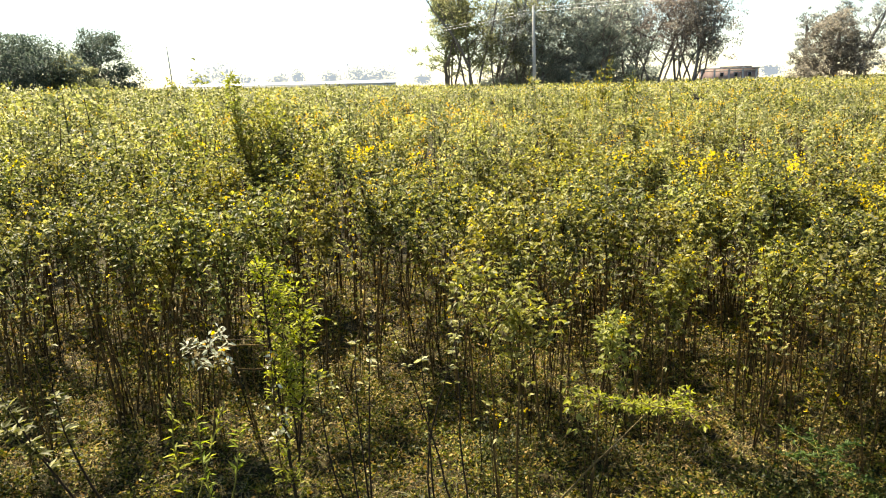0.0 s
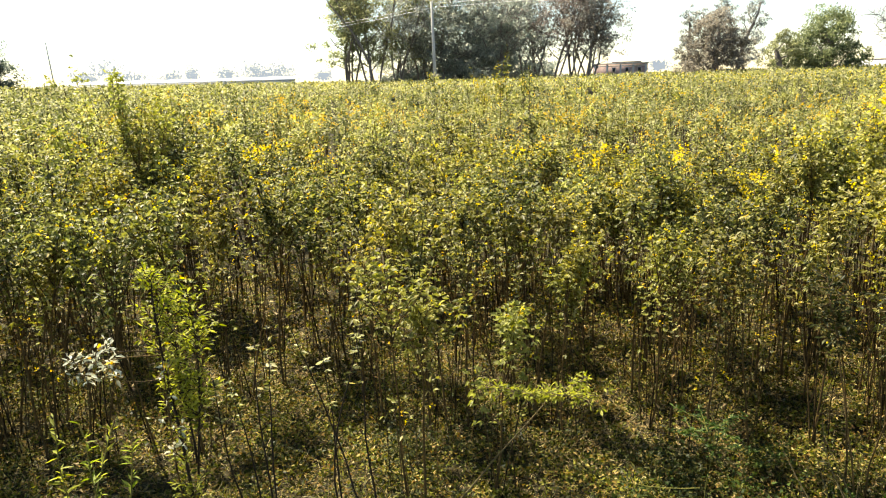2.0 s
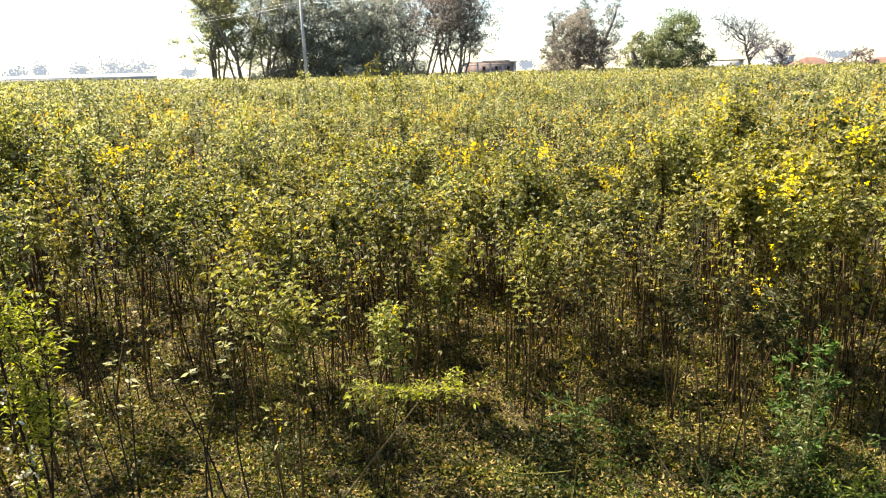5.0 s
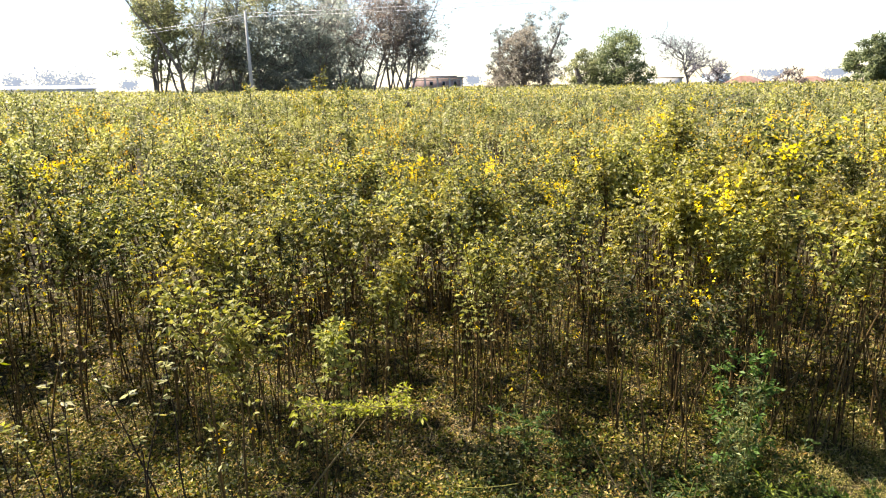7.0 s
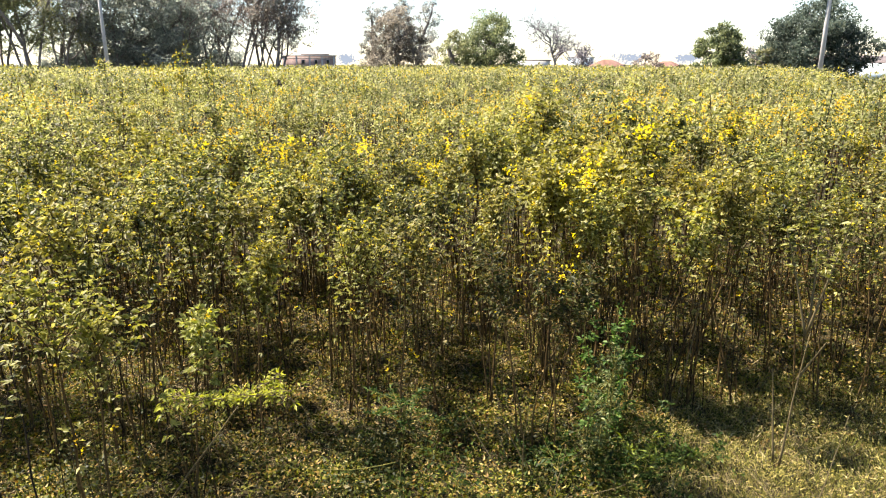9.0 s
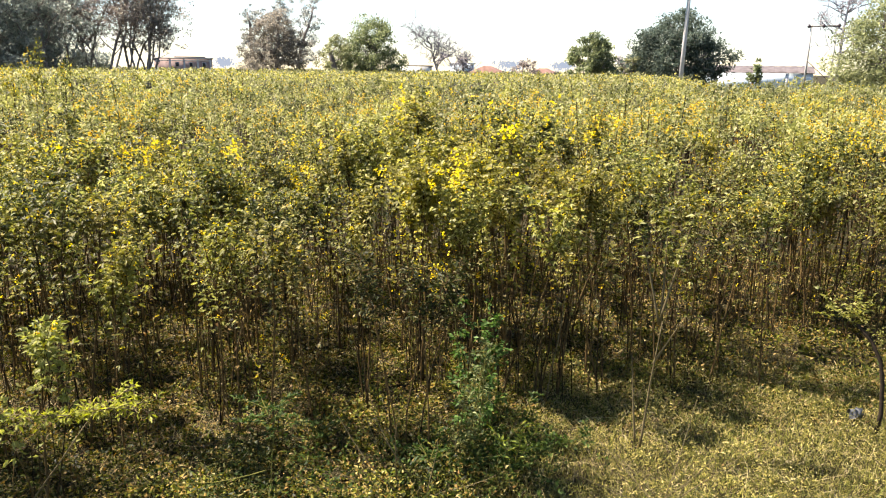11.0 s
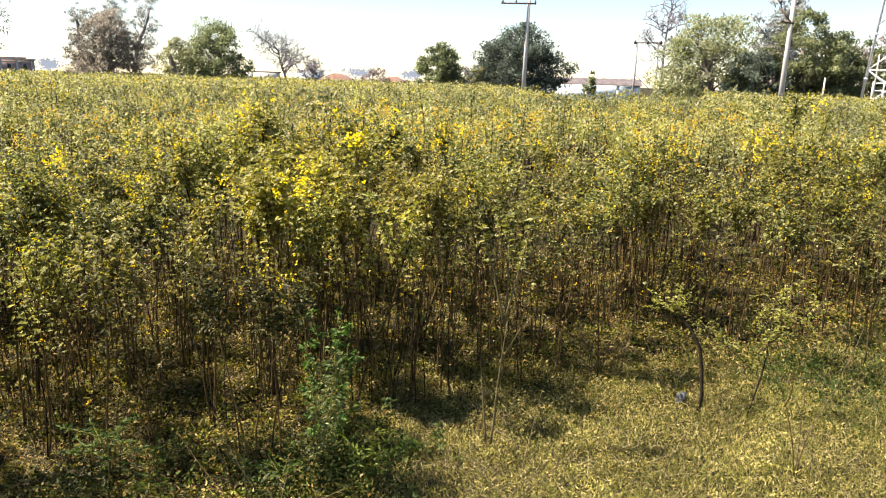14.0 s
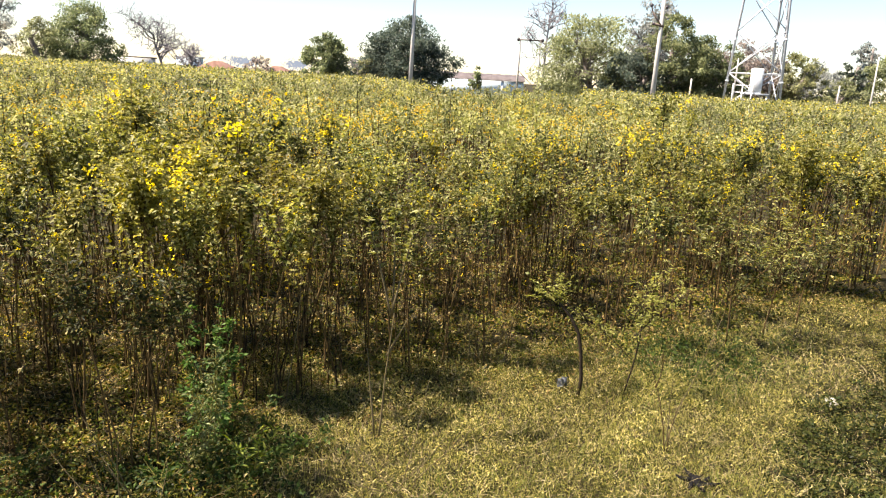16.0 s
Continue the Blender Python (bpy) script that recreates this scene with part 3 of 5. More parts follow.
def far_crop():
    """Crowns of single plants, each a loose tuft of leaves, up to the far boundary of the field."""
    vs, fs = [], []
    for r0, r1, dens, size, per, spread in ((26, 40, 5.2, 0.115, 7, 0.24), (40, 60, 2.3, 0.17, 6, 0.34), (60, 80, 1.1, 0.26, 5, 0.5), (80, 150, 0.4, 0.40, 5, 0.8)):
        x, y, r, az = scatter(rng, r0, r1, -102, 40, dens, closed=False)
        # the tall crop ends at its far boundary; lower fields lie beyond
        tall = r < np.interp(az, [-102, -77, -72, -61, -54, -48, 40], [150, 150, 30, 30, 80, 150, 150])
        n = len(x)
        top = np.where(tall, 1.36 * (1 + taller(x, y)), 0.25) + lumps(x, y) * np.where(tall, 1.2, 0.4) + rng.normal(0, 0.05, n) + rng.exponential(0.05, n)
        q = np.repeat(np.stack([x, y, top], 1), per, 0)
        m = len(q)
        drop = rng.random(m) ** 1.5
        q += np.stack([rng.normal(0, spread, m) * (0.25 + drop), rng.normal(0, spread, m) * (0.25 + drop), -0.4 * drop], 1)
        d = rng.normal(0, 1, (m, 3)) * [1, 1, 0.8] + [0, 0, 0.4]
        vs.append(leaves(q, d, size * rng.uniform(0.7, 1.2, m), size * 0.6, rng, simple=True))
        k = (rng.random(m) < np.repeat(np.interp(az, [-10, 5], [0.16, 0.05]), per) * (drop < 0.35)) & np.repeat(tall, per)
        if r0 < 60:
            fs.append(leaves(q[k] + [0, 0, 0.03], rng.normal(0, 1, (int(k.sum()), 3)), 0.5 * size, 0.5 * size, rng, simple=True))
    top = tagged(new("far_crop"), "distant crop canopy, olive green flecked with yellow", "crop field", kind="stuff")
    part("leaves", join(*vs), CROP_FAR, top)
    part("flowers", join(*fs), PETAL, top)


far_crop()

# ---- weeds and straw on the ground ----


def shade_patch(x, y):
    """Where dark leaves stand in for a shadow on the dry grass, thinning out towards it."""
    wave = np.array([noise.noise(Vector((a * 2.2, b * 2.2, 61.0))) * 0.3 + noise.noise(Vector((a * 9.0, b * 9.0, 3.0))) * 0.25 for a, b in zip(x, y)])
    return (x > 3.0) & (y < -0.12 - 0.34 * np.maximum(0, x - 4.7) + wave)


def ground_cover():
    top = tagged(new("ground_weeds"), "low tangle of yellowing weeds and dry fallen leaves", "weeds", kind="stuff")
    ls, ds, bs, gs = [], [], [], []
    for r0, r1, dens, size in ((1.0, 1.8, 1500, 0.027), (1.8, 2.6, 4500, 0.023), (2.6, 5.4, 10500, 0.0195), (5.4, 9.0, 3300, 0.029), (9.0, 14, 800, 0.04)):
        # tufts of a dozen leaves on short stalks
        tx, ty, r, az = scatter(rng, r0, r1, -102, 40, dens / 12, closed=False)
        k = r < edge_radius(az) + np.interp(az, [-80, -70], [6.0, 4.0])
        k &= rng.random(len(tx)) < np.interp(r - edge_radius(az), [0.8, 1.8], [1.0, 0.8])
        tx, ty, r, az = tx[k], ty[k], r[k], az[k]
        lump = np.array([noise.noise(Vector((a * 1.6, b * 1.6, 40.0))) for a, b in zip(tx, ty)])
        dry = (az + rng.normal(0, 2.5, len(tx)) < -48.8) & (r + rng.normal(0, 0.35, len(tx)) < edge_radius(az) + 0.2)
        fine = np.array([noise.noise(Vector((a * 7.0, b * 7.0, 44.0))) for a, b in zip(tx, ty)])
        th = np.clip(0.065 + lump * 0.13 + fine * 0.15, 0.008, 0.22) * rng.uniform(0.5, 1.3, len(tx))
        tz = soil_height(tx, ty)
        x, y, z, h = (np.repeat(q, 12) for q in (tx, ty, tz, th))
        n = len(x)
        d = rng.normal(0, 1, (n, 3)) * [1, 1, 0.5] + [0, 0, 0.35]
        out = unit(d) * rng.uniform(0.0, 1.0, n)[:, None] * (0.02 + h * 0.5)[:, None]
        s = size * rng.uniform(0.55, 1.4, n)
        p = np.stack([x + out[:, 0], y + out[:, 1], z + h * rng.random(n) ** 0.5], 1)
        w, dry = s * rng.uniform(0.4, 0.7, n), np.repeat(dry, 12)
        bare = shade_patch(p[:, 0], p[:, 1]) & (rng.random(n) < 0.97)
        p, d, s, w, dry = p[~bare], d[~bare], s[~bare], w[~bare], dry[~bare]
        ls.append(leaves(p[~dry], d[~dry], s[~dry], w[~dry], rng, tilt=1.8, simple=True))
        ds.append(leaves(p[dry], d[dry] + [0, 0, 0.25], s[dry] * (0.95 if r0 < 5 else 0.9), w[dry] * (0.36 if r0 < 5 else 0.32), rng, tilt=1.8, simple=True))
        x, y, r, az = scatter(rng, r0, r1, -102, 40, dens * 0.08, closed=False)
        m = len(x)
        k = ~shade_patch(x, y) | (rng.random(m) < 0.15)
        x, y, m = x[k], y[k], int(k.sum())
        z = soil_height(x, y)
        d = rng.normal(0, 1, (m, 3)) * [1, 1, 0.35] + [0, 0, 0.45]
        s = min(size, 0.017) * rng.uniform(3.0, 9.0, m)
        bs.append(leaves(np.stack([x, y, z + 0.01], 1), d, s, rng.uniform(0.0012, 0.0022, m), rng, droop=0.25, simple=True))
        x, y, r, az = scatter(rng, r0, r1, -102, -45, dens * 0.5, closed=False)
        m = len(x)
        keep = rng.random(m) < np.interp(az, [-112, -70, -55, -40, -30], [1, 1, 0.8, 0.3, 0.1]) * (r < edge_radius(az) + 0.6)
        keep &= ~shade_patch(x, y) | (rng.random(m) < 0.03)
        x, y = x[keep], y[keep]
        m = len(x)
        d = rng.normal(0, 0.6, (m, 3)) * [1, 1, 0.3] + [0, 0, 1.0]
        s = min(size, 0.024) * rng.uniform(2.0, 4.5, m)
        gs.append(leaves(np.stack([x, y, soil_height(x, y)], 1), d, s, rng.uniform(0.0018, 0.0036, m), rng, simple=True))
    # long dry stems that arch over the grass, and curved green blades between them
    x, y, r, az = scatter(rng, 1.6, 7.5, -102, 40, 400, closed=False)
    share = np.interp(az, [-102, -60, -50, -44, 40], [1.0, 1.0, 0.8, 0.17, 0.13])
    k = (rng.random(len(x)) < share) & (r < edge_radius(az) + 0.5)
    x, y = x[k], y[k]
    m = len(x)
    d = rng.normal(0, 0.8, (m, 3)) * [1, 1, 0.3] + [0, 0, 0.75]
    bs.append(ribbons(np.stack([x, y, soil_height(x, y)], 1), d, rng.uniform(0.07, 0.26, m), rng.uniform(0.0018, 0.0034, m), rng, 0.75))
    x, y, r, az = scatter(rng, 2.7, 7.5, -102, -44, 620, closed=False)
    k = (r < edge_radius(az) + 0.4) & (~shade_patch(x, y) | (rng.random(len(x)) < 0.3))
    k &= np.array([noise.noise(Vector((a * 1.3, b * 1.3, 90.0))) for a, b in zip(x, y)]) + rng.normal(0, 0.2, len(x)) > -0.05
    x, y = x[k], y[k]
    m = len(x)
    d = rng.normal(0, 0.7, (m, 3)) * [1, 1, 0.3] + [0, 0, 0.8]
    part("green_blades", ribbons(np.stack([x, y, soil_height(x, y)], 1), d, rng.uniform(0.06, 0.17, m), rng.uniform(0.003, 0.006, m), rng, 0.6), BLADE, top)
    # dry leaves fallen under the crop
    x, y, r, az = scatter(rng, 2.8, 9.0, -102, 40, 900, closed=False)
    k = (r > edge_radius(az) - 0.4 + rng.normal(0, 0.25, len(x))) & (r < edge_radius(az) + 3.5)
    x, y = x[k], y[k]
    m = len(x)
    d = rng.normal(0, 1, (m, 3)) * [1, 1, 0.35]
    q = rng.uniform(0.016, 0.034, m)
    part("fallen_leaves", leaves(np.stack([x, y, soil_height(x, y) + rng.uniform(0.005, 0.07, m)], 1), d, q, q * 0.42, rng, tilt=1.2, simple=True), LITTER, top)
    # thinner cover over the ground behind
    for r0, r1, a0, a1, dens, size in ((0.2, 2.6, -180, 180, 1300, 0.028), (2.6, 8.0, 40, 258, 420, 0.045)):
        x, y, r, az = scatter(rng, r0, r1, a0, a1, dens, closed=False)
        n = len(x)
        s = size * rng.uniform(0.5, 1.4, n)
        d = rng.normal(0, 1, (n, 3)) * [1, 1, 0.5] + [0, 0, 0.35]
        ls.append(leaves(np.stack([x, y, soil_height(x, y) + rng.uniform(0, 0.06, n)], 1), d, s, s * 0.6, rng, tilt=1.8, simple=True))
    # patches of fresh dark green weeds; the last stands in for a shrub's shadow
    gl = []
    for a, r, spread, n in ((-31, 3.2, 0.3, 60), (-43, 3.0, 0.35, 110), (-50, 3.5, 0.18, 60), (-86, 6.0, 0.4, 90), (-83.2, 5.55, 0.3, 170)):
        cx, cy = polar(a, r)
        tx, ty = rng.normal(cx, spread, n), rng.normal(cy, spread, n)
        x, y, z = np.repeat(tx, 14), np.repeat(ty, 14), np.repeat(soil_height(tx, ty), 14)
        h = np.repeat(rng.uniform(0.05, 0.20, n), 14)
        m = len(x)
        w = rng.normal(0, 1, (m, 3)) * [1, 1, 0.5] + [0, 0, 0.5]
        o = unit(w) * (rng.random(m) * 0.06)[:, None]
        s = rng.uniform(0.016, 0.030, m)
        gl.append(leaves(np.stack([x + o[:, 0], y + o[:, 1], z + h * rng.random(m) ** 0.6], 1), w, s, s * 0.5, rng, tilt=1.5, simple=True))
    part("green_weed_leaves", join(*gl), FERN_LEAF, top)
    # a shadow on the grass, put in as low dark leaves
    tx, ty = rng.uniform(3.2, 7.6, 13000), rng.uniform(-1.8, 0.3, 13000)
    k = shade_patch(tx, ty)
    tx, ty = tx[k], ty[k]
    lift = np.array([max(0.0, noise.noise(Vector((a * 5.0, b * 5.0, 70.0)))) for a, b in zip(tx, ty)])
    x, y, z = np.repeat(tx, 8), np.repeat(ty, 8), np.repeat(soil_height(tx, ty), 8)
    m = len(x)
    h = np.repeat(0.03 + lift * 0.22, 8) * rng.uniform(0.2, 1.2, m)
    w = rng.normal(0, 1, (m, 3)) * [1, 1, 0.5] + [0, 0, 0.4]
    o = unit(w) * (rng.random(m) * 0.04)[:, None]
    s = rng.uniform(0.014, 0.032, m)
    low = [leaves(np.stack([x + o[:, 0], y + o[:, 1], z + h], 1), w, s, s * 0.5, rng, tilt=1.5, simple=True)]
    # the same dark leaves in loose patches before the crop
    tx, ty, r, az = scatter(rng, 2.4, 3.7, -52, 10, 900, closed=False)
    k = np.array([noise.noise(Vector((a * 1.8, b * 1.8, 75.0))) for a, b in zip(tx, ty)]) + rng.normal(0, 0.1, len(tx)) > np.interp(az, [-52, -48, -42, -34, -18, -4, 10], [0.3, 0.05, 0.02, 0.16, 0.24, 0.16, 0.25])
    tx, ty = tx[k], ty[k]
    x, y, z = np.repeat(tx, 9), np.repeat(ty, 9), np.repeat(soil_height(tx, ty), 9)
    m = len(x)
    h = np.repeat(rng.uniform(0.04, 0.17, len(tx)), 9) * rng.uniform(0.3, 1.1, m)
    w = rng.normal(0, 1, (m, 3)) * [1, 1, 0.5] + [0, 0, 0.4]
    o = unit(w) * (rng.random(m) * 0.05)[:, None]
    s = rng.uniform(0.016, 0.030, m)
    low.append(leaves(np.stack([x + o[:, 0], y + o[:, 1], z + h], 1), w, s, s * 0.5, rng, tilt=1.5, simple=True))
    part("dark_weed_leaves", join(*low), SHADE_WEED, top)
    part("weed_leaves", join(*ls), WEED, top)
    part("dry_weed_leaves", join(*ds), DRY_WEED, top)
    part("straw", join(*bs), STRAW, top)
    part("grass", join(*gs), GRASS, top)


ground_cover()

# ---- trees ----


def tree_parts(seed, height, width, trunk=0.3, clear=0.25, limbs=9, leaf_n=6250, leaf=0.35, ragged=0.5, lean=0.0, sub=4, clumps=110, low=0.12, puff=1.0, form=None, offset=0.0, stems=1):
    """A tapered trunk, limbs and a crown of many small leaf sprays, gathered in uneven clumps round the limb ends."""
    g = np.random.default_rng(seed)
    main = bend(g, (0, 0, -0.1), (lean, g.normal(0, 0.05), 1), height * 0.72, 8, 0.09, 0.05)
    wood = [tube(main, np.linspace(trunk, trunk * 0.22, len(main)), 7)]
    ends = [main[-1]]
    for k in range(stems - 1):
        a = k * 2.4 + g.normal(0, 0.4)
        side = bend(g, (0.3 * math.cos(a), 0.3 * math.sin(a), -0.1), (0.20 * math.cos(a), 0.20 * math.sin(a), 1), height * g.uniform(0.6, 0.8), 9, 0.13, 0.05)
        wood.append(tube(side, np.linspace(trunk * 0.75, trunk * 0.2, len(side)), 6))
        ends += [side[-1], side[-2], side[-3]]
    for k in range(limbs):
        u = clear + (0.98 - clear) * (k + g.random()) / limbs
        s = along(main, [u])[0]
        a = k * 2.4 + g.normal(0, 0.4)
        reach = width * 0.5 * g.uniform(0.55, 1.0) * (1 - 0.45 * max(0, u - 0.5))
        line = bend(g, s, (np.cos(a), np.sin(a), g.uniform(0.35, 1.0)), reach, 5, 0.16, 0.08)
        wood.append(tube(line, np.linspace(trunk * 0.38 * (1.15 - u * 0.6), trunk * 0.06, len(line)), 5))
        ends.append(line[-1]), ends.append(line[3]), ends.append(line[2])
        for j in range(sub):
            s2 = along(line, [g.uniform(0.35, 0.95)])[0]
            l2 = bend(g, s2, g.normal(0, 1, 3) * [1, 1, 0.5] + [0, 0, 0.5], reach * g.uniform(0.3, 0.6), 3, 0.2, 0.05)
            wood.append(tube(l2, np.linspace(trunk * 0.11, trunk * 0.03, len(l2)), 4))
            ends.append(l2[-1])
    ends = np.array(ends)
    grow = width * 0.46 / np.percentile(np.hypot(ends[:, 0], ends[:, 1]), 80)
    ends[:, :2] *= grow
    top = ends[:, 2].max()
    ends[:, 2] *= height * 0.93 / top
    for w in wood:
        w[0][:, 2] *= height * 0.93 / top
        w[0][:, :2] *= 1 + (grow - 1) * np.clip(w[0][:, 2:3] / height * 4 - 0.5, 0, 1)
    # leaf clumps of many sizes round the limb ends, thicker towards the outside
    i1, i2 = g.integers(0, len(ends), clumps), g.integers(0, len(ends), clumps)
    w = np.where(g.random(clumps) < 0.55, g.random(clumps), 1.0)[:, None]
    pick = ends[i1] * w + ends[i2] * (1 - w)
    if clear <= 0.12:
        # bushy trees keep foliage down to the ground
        k = int(clumps * 0.38)
        a, q = g.uniform(0, 6.28, k), np.sqrt(g.random(k)) * width * 0.42
        pick[:k] = np.stack([np.cos(a) * q, np.sin(a) * q, g.uniform(low, 0.62, k) * height], 1)
    if form:
        # clumps fill a lobed outline given as height and radius shares
        zf = g.uniform(form[0][0], 1.0, clumps * 3)
        rf = np.interp(zf, [q[0] for q in form], [q[1] for q in form])
        k = np.nonzero(g.random(clumps * 3) < rf)[0]
        k = k[:clumps]
        clumps = len(k)
        zf, rf, a = zf[k], rf[k], g.uniform(0, 6.28, clumps)
        lobe = np.array([1 + 0.28 * noise.noise(Vector((math.cos(q) * 1.7, math.sin(q) * 1.7, h * 3.0 + seed))) for q, h in zip(a, zf)])
        q = np.sqrt(g.uniform(0.15, 1.0, clumps)) * rf * lobe * width * 0.55
        pick = np.stack([np.cos(a) * q + offset * width * zf, np.sin(a) * q, zf * height * 0.95], 1)
        ragged = 0.1
        for w in wood[1:]:
            w[0][:, :2] *= 0.72
            w[0][:, 2] *= 0.9
    cen = pick + g.normal(0, 1, (clumps, 3)) * width * 0.07 * (0.5 + ragged)
    cen[:, 2] = np.clip(cen[:, 2], height * low, height * 0.97)
    rad = width * g.uniform(0.045, 0.125, clumps) * (0.75 + 0.4 * ragged) * puff * (1.25 if form else 1.0)
    c = g.choice(clumps, leaf_n, p=rad ** 2 / (rad ** 2).sum())
    p = cen[c] + unit(g.normal(0, 1, (leaf_n, 3))) * (g.random(leaf_n) ** 0.5 * rad[c])[:, None] * [1.15, 1.15, 0.75]
    p[:, 2] = np.clip(p[:, 2], 0.25, height)
    d = g.normal(0, 1, (leaf_n, 3)) + [0, 0, -0.2]
    s = leaf * 1.2 * g.uniform(0.6, 1.3, leaf_n)
    return join(*wood), leaves(p, d, s, s * 0.62, g, simple=True)


ROUND = ((0.08, 0.62), (0.3, 1.0), (0.6, 0.98), (0.85, 0.68), (1.0, 0.25))
DOME = ((0.04, 0.8), (0.3, 1.0), (0.6, 0.9), (0.85, 0.58), (1.0, 0.2))
SPREADING = ((0.1, 0.7), (0.28, 1.0), (0.5, 0.95), (0.75, 0.66), (0.92, 0.36), (1.0, 0.15))


def tree(az, dist, seed, height, width, mat, label, bark=None, group="", **kw):
    w, l = tree_parts(seed, height, width, **kw)
    t = base("tree", *polar(az, dist), 0, 0, label, "tree", group)
    part("trunk", w, bark or BARK, t, smooth=True)
    if len(l[0]):
        part("crown", l, mat, t)
    return t


# the grove behind the concrete pole
GROVE = [
    (-0.9, 82, 13.2, 6.4, LEAF_OLIVE, 0.22), (-2.6, 78, 14.7, 8.5, LEAF_OLIVE, 0.22), (-4.6, 80, 15.2, 8.5, LEAF_GREY, 0.20), (-6.4, 84, 14.7, 8.5, LEAF_OLIVE, 0.15),
    (-8.2, 80, 13.7, 8.5, LEAF_DEEP, 0.10), (-10.0, 79, 13.2, 9.0, LEAF_DEEP, 0.08), (-11.4, 83, 14.7, 9.0, LEAF_DEEP, 0.08), (-12.8, 77, 12.7, 8.5, LEAF_DEEP, 0.10), (-14.4, 82, 14.2, 8.5, LEAF_BROWN, 0.25),
    (-16.4, 79, 14.7, 9.0, LEAF_BROWN, 0.25), (-17.9, 82, 14.2, 7.5, LEAF_BROWN, 0.28), (-19.2, 80, 14.2, 6.4, LEAF_GREY, 0.25), (-15.3, 84, 13.0, 8.0, LEAF_GREY, 0.25), (-18.9, 78, 12.5, 7.5, LEAF_BROWN, 0.28), (-4.3, 88, 11.7, 9.0, LEAF_DEEP, 0.08), (-12.0, 88, 9.7, 9.0, LEAF_DEEP, 0.05),
]
for i, (a, d, h, w, mat, clear) in enumerate(GROVE):
    words = {LEAF_OLIVE: "olive green", LEAF_GREEN: "green", LEAF_DEEP: "dark green", LEAF_BROWN: "dusty brown", LEAF_GREY: "thin grey-green"}[mat]
    thin = mat in (LEAF_BROWN, LEAF_GREY)
    tree(a, d, 100 + i, h, w, mat, "tall roadside tree with " + words + " foliage in a grove", group="grove", clear=clear, trunk=0.14 if thin else 0.17, limbs=15, sub=5, leaf_n=6400 if thin else 9000, leaf=0.18 if thin else 0.22, puff=0.75 if thin else 0.95, ragged=0.8, clumps=240 if thin else 150, low=0.30 if thin else (0.06 if mat == LEAF_DEEP else 0.10), stems=3 if thin else (1 if mat == LEAF_DEEP else 5), lean=(-0.12, 0.1, 0.0, 0.14)[i % 4])
for k, (a, d, h, w) in enumerate(((-7.6, 86, 4.8, 7.0), (-9.8, 86, 5.4, 7.5), (-12.4, 86, 5.0, 7.0), (-5.2, 88, 4.2, 6.0), (-15.6, 90, 4.4, 6.0))):
    tree(a, d, 150 + k, h, w, LEAF_DEEP, "dark green undergrowth tree beneath the grove", group="grove", clear=0.05, trunk=0.14, limbs=12, leaf_n=4375, leaf=0.27, ragged=0.6, clumps=90, low=0.05)

tree(29.9, 75, 201, 7.0, 10.0, LEAF_DARK, "broad dark green tree at the field's edge", clear=0.3, leaf_n=24000, leaf=0.2, limbs=16, clumps=240, low=0.38, puff=1.3, form=((0.4, 0.8), (0.5, 1.0), (0.7, 0.92), (0.88, 0.66), (1.0, 0.3)))
tree(24.5, 80, 202, 8.3, 5.9, LEAF_DARK, "rounded dark green tree at the field's edge", clear=0.22, leaf_n=17000, leaf=0.19, limbs=14, clumps=190, puff=1.4, form=ROUND)
tree(26.6, 74, 218, 5.7, 5.6, LEAF_OLIVE, "low olive tree between two larger trees", clear=0.1, leaf_n=8000, leaf=0.2, limbs=12, clumps=110, form=DOME)
tree(-26.9, 92, 203, 10.2, 4.4, LEAF_GREY, "slim grey-green tree with upright branches", clear=0.12, leaf_n=6500, leaf=0.19, limbs=12, ragged=0.6, clumps=90, low=0.2, form=((0.25, 0.8), (0.5, 1.0), (0.8, 0.7), (1.0, 0.3)))
tree(-29.7, 92, 222, 11.4, 5.8, LEAF_GREY, "tall grey-green tree with upright branches", clear=0.12, leaf_n=8500, leaf=0.19, limbs=14, ragged=0.6, clumps=110, low=0.2, form=((0.25, 0.8), (0.5, 0.9), (0.8, 1.0), (0.93, 0.7), (1.0, 0.35)))
tree(-28.3, 84, 204, 8.3, 6.4, LEAF_TAWNY, "dense dusty brown tree behind the crop", clear=0.08, leaf_n=20000, leaf=0.18, limbs=16, clumps=230, low=0.05, form=((0.04, 0.92), (0.3, 1.0), (0.6, 0.9), (0.82, 0.66), (1.0, 0.3)))
tree(-35.3, 82, 205, 7.9, 7.6, LEAF_GREEN, "bushy green tree behind the crop", clear=0.08, leaf_n=22000, leaf=0.19, limbs=15, ragged=0.7, clumps=240, low=0.05, form=((0.04, 1.0), (0.35, 0.95), (0.6, 0.78), (0.85, 0.5), (1.0, 0.2)), offset=0.03)
tree(-32.8, 80, 206, 5.6, 4.4, LEAF_OLIVE, "small yellowish green tree behind the crop", clear=0.1, leaf_n=6500, leaf=0.17, clumps=90, low=0.05, form=DOME)
tree(-47.3, 78, 207, 3.5, 3.4, LEAF_BROWN, "small brown shrub by the far huts", clear=0.1, leaf_n=3000, leaf=0.16, clumps=60, low=0.1, trunk=0.1, form=DOME)
tree(-52.3, 74, 208, 5.8, 4.8, LEAF_GREEN, "rounded green tree behind the crop", clear=0.1, leaf_n=16000, leaf=0.2, limbs=14, clumps=170, low=0.06, form=DOME)
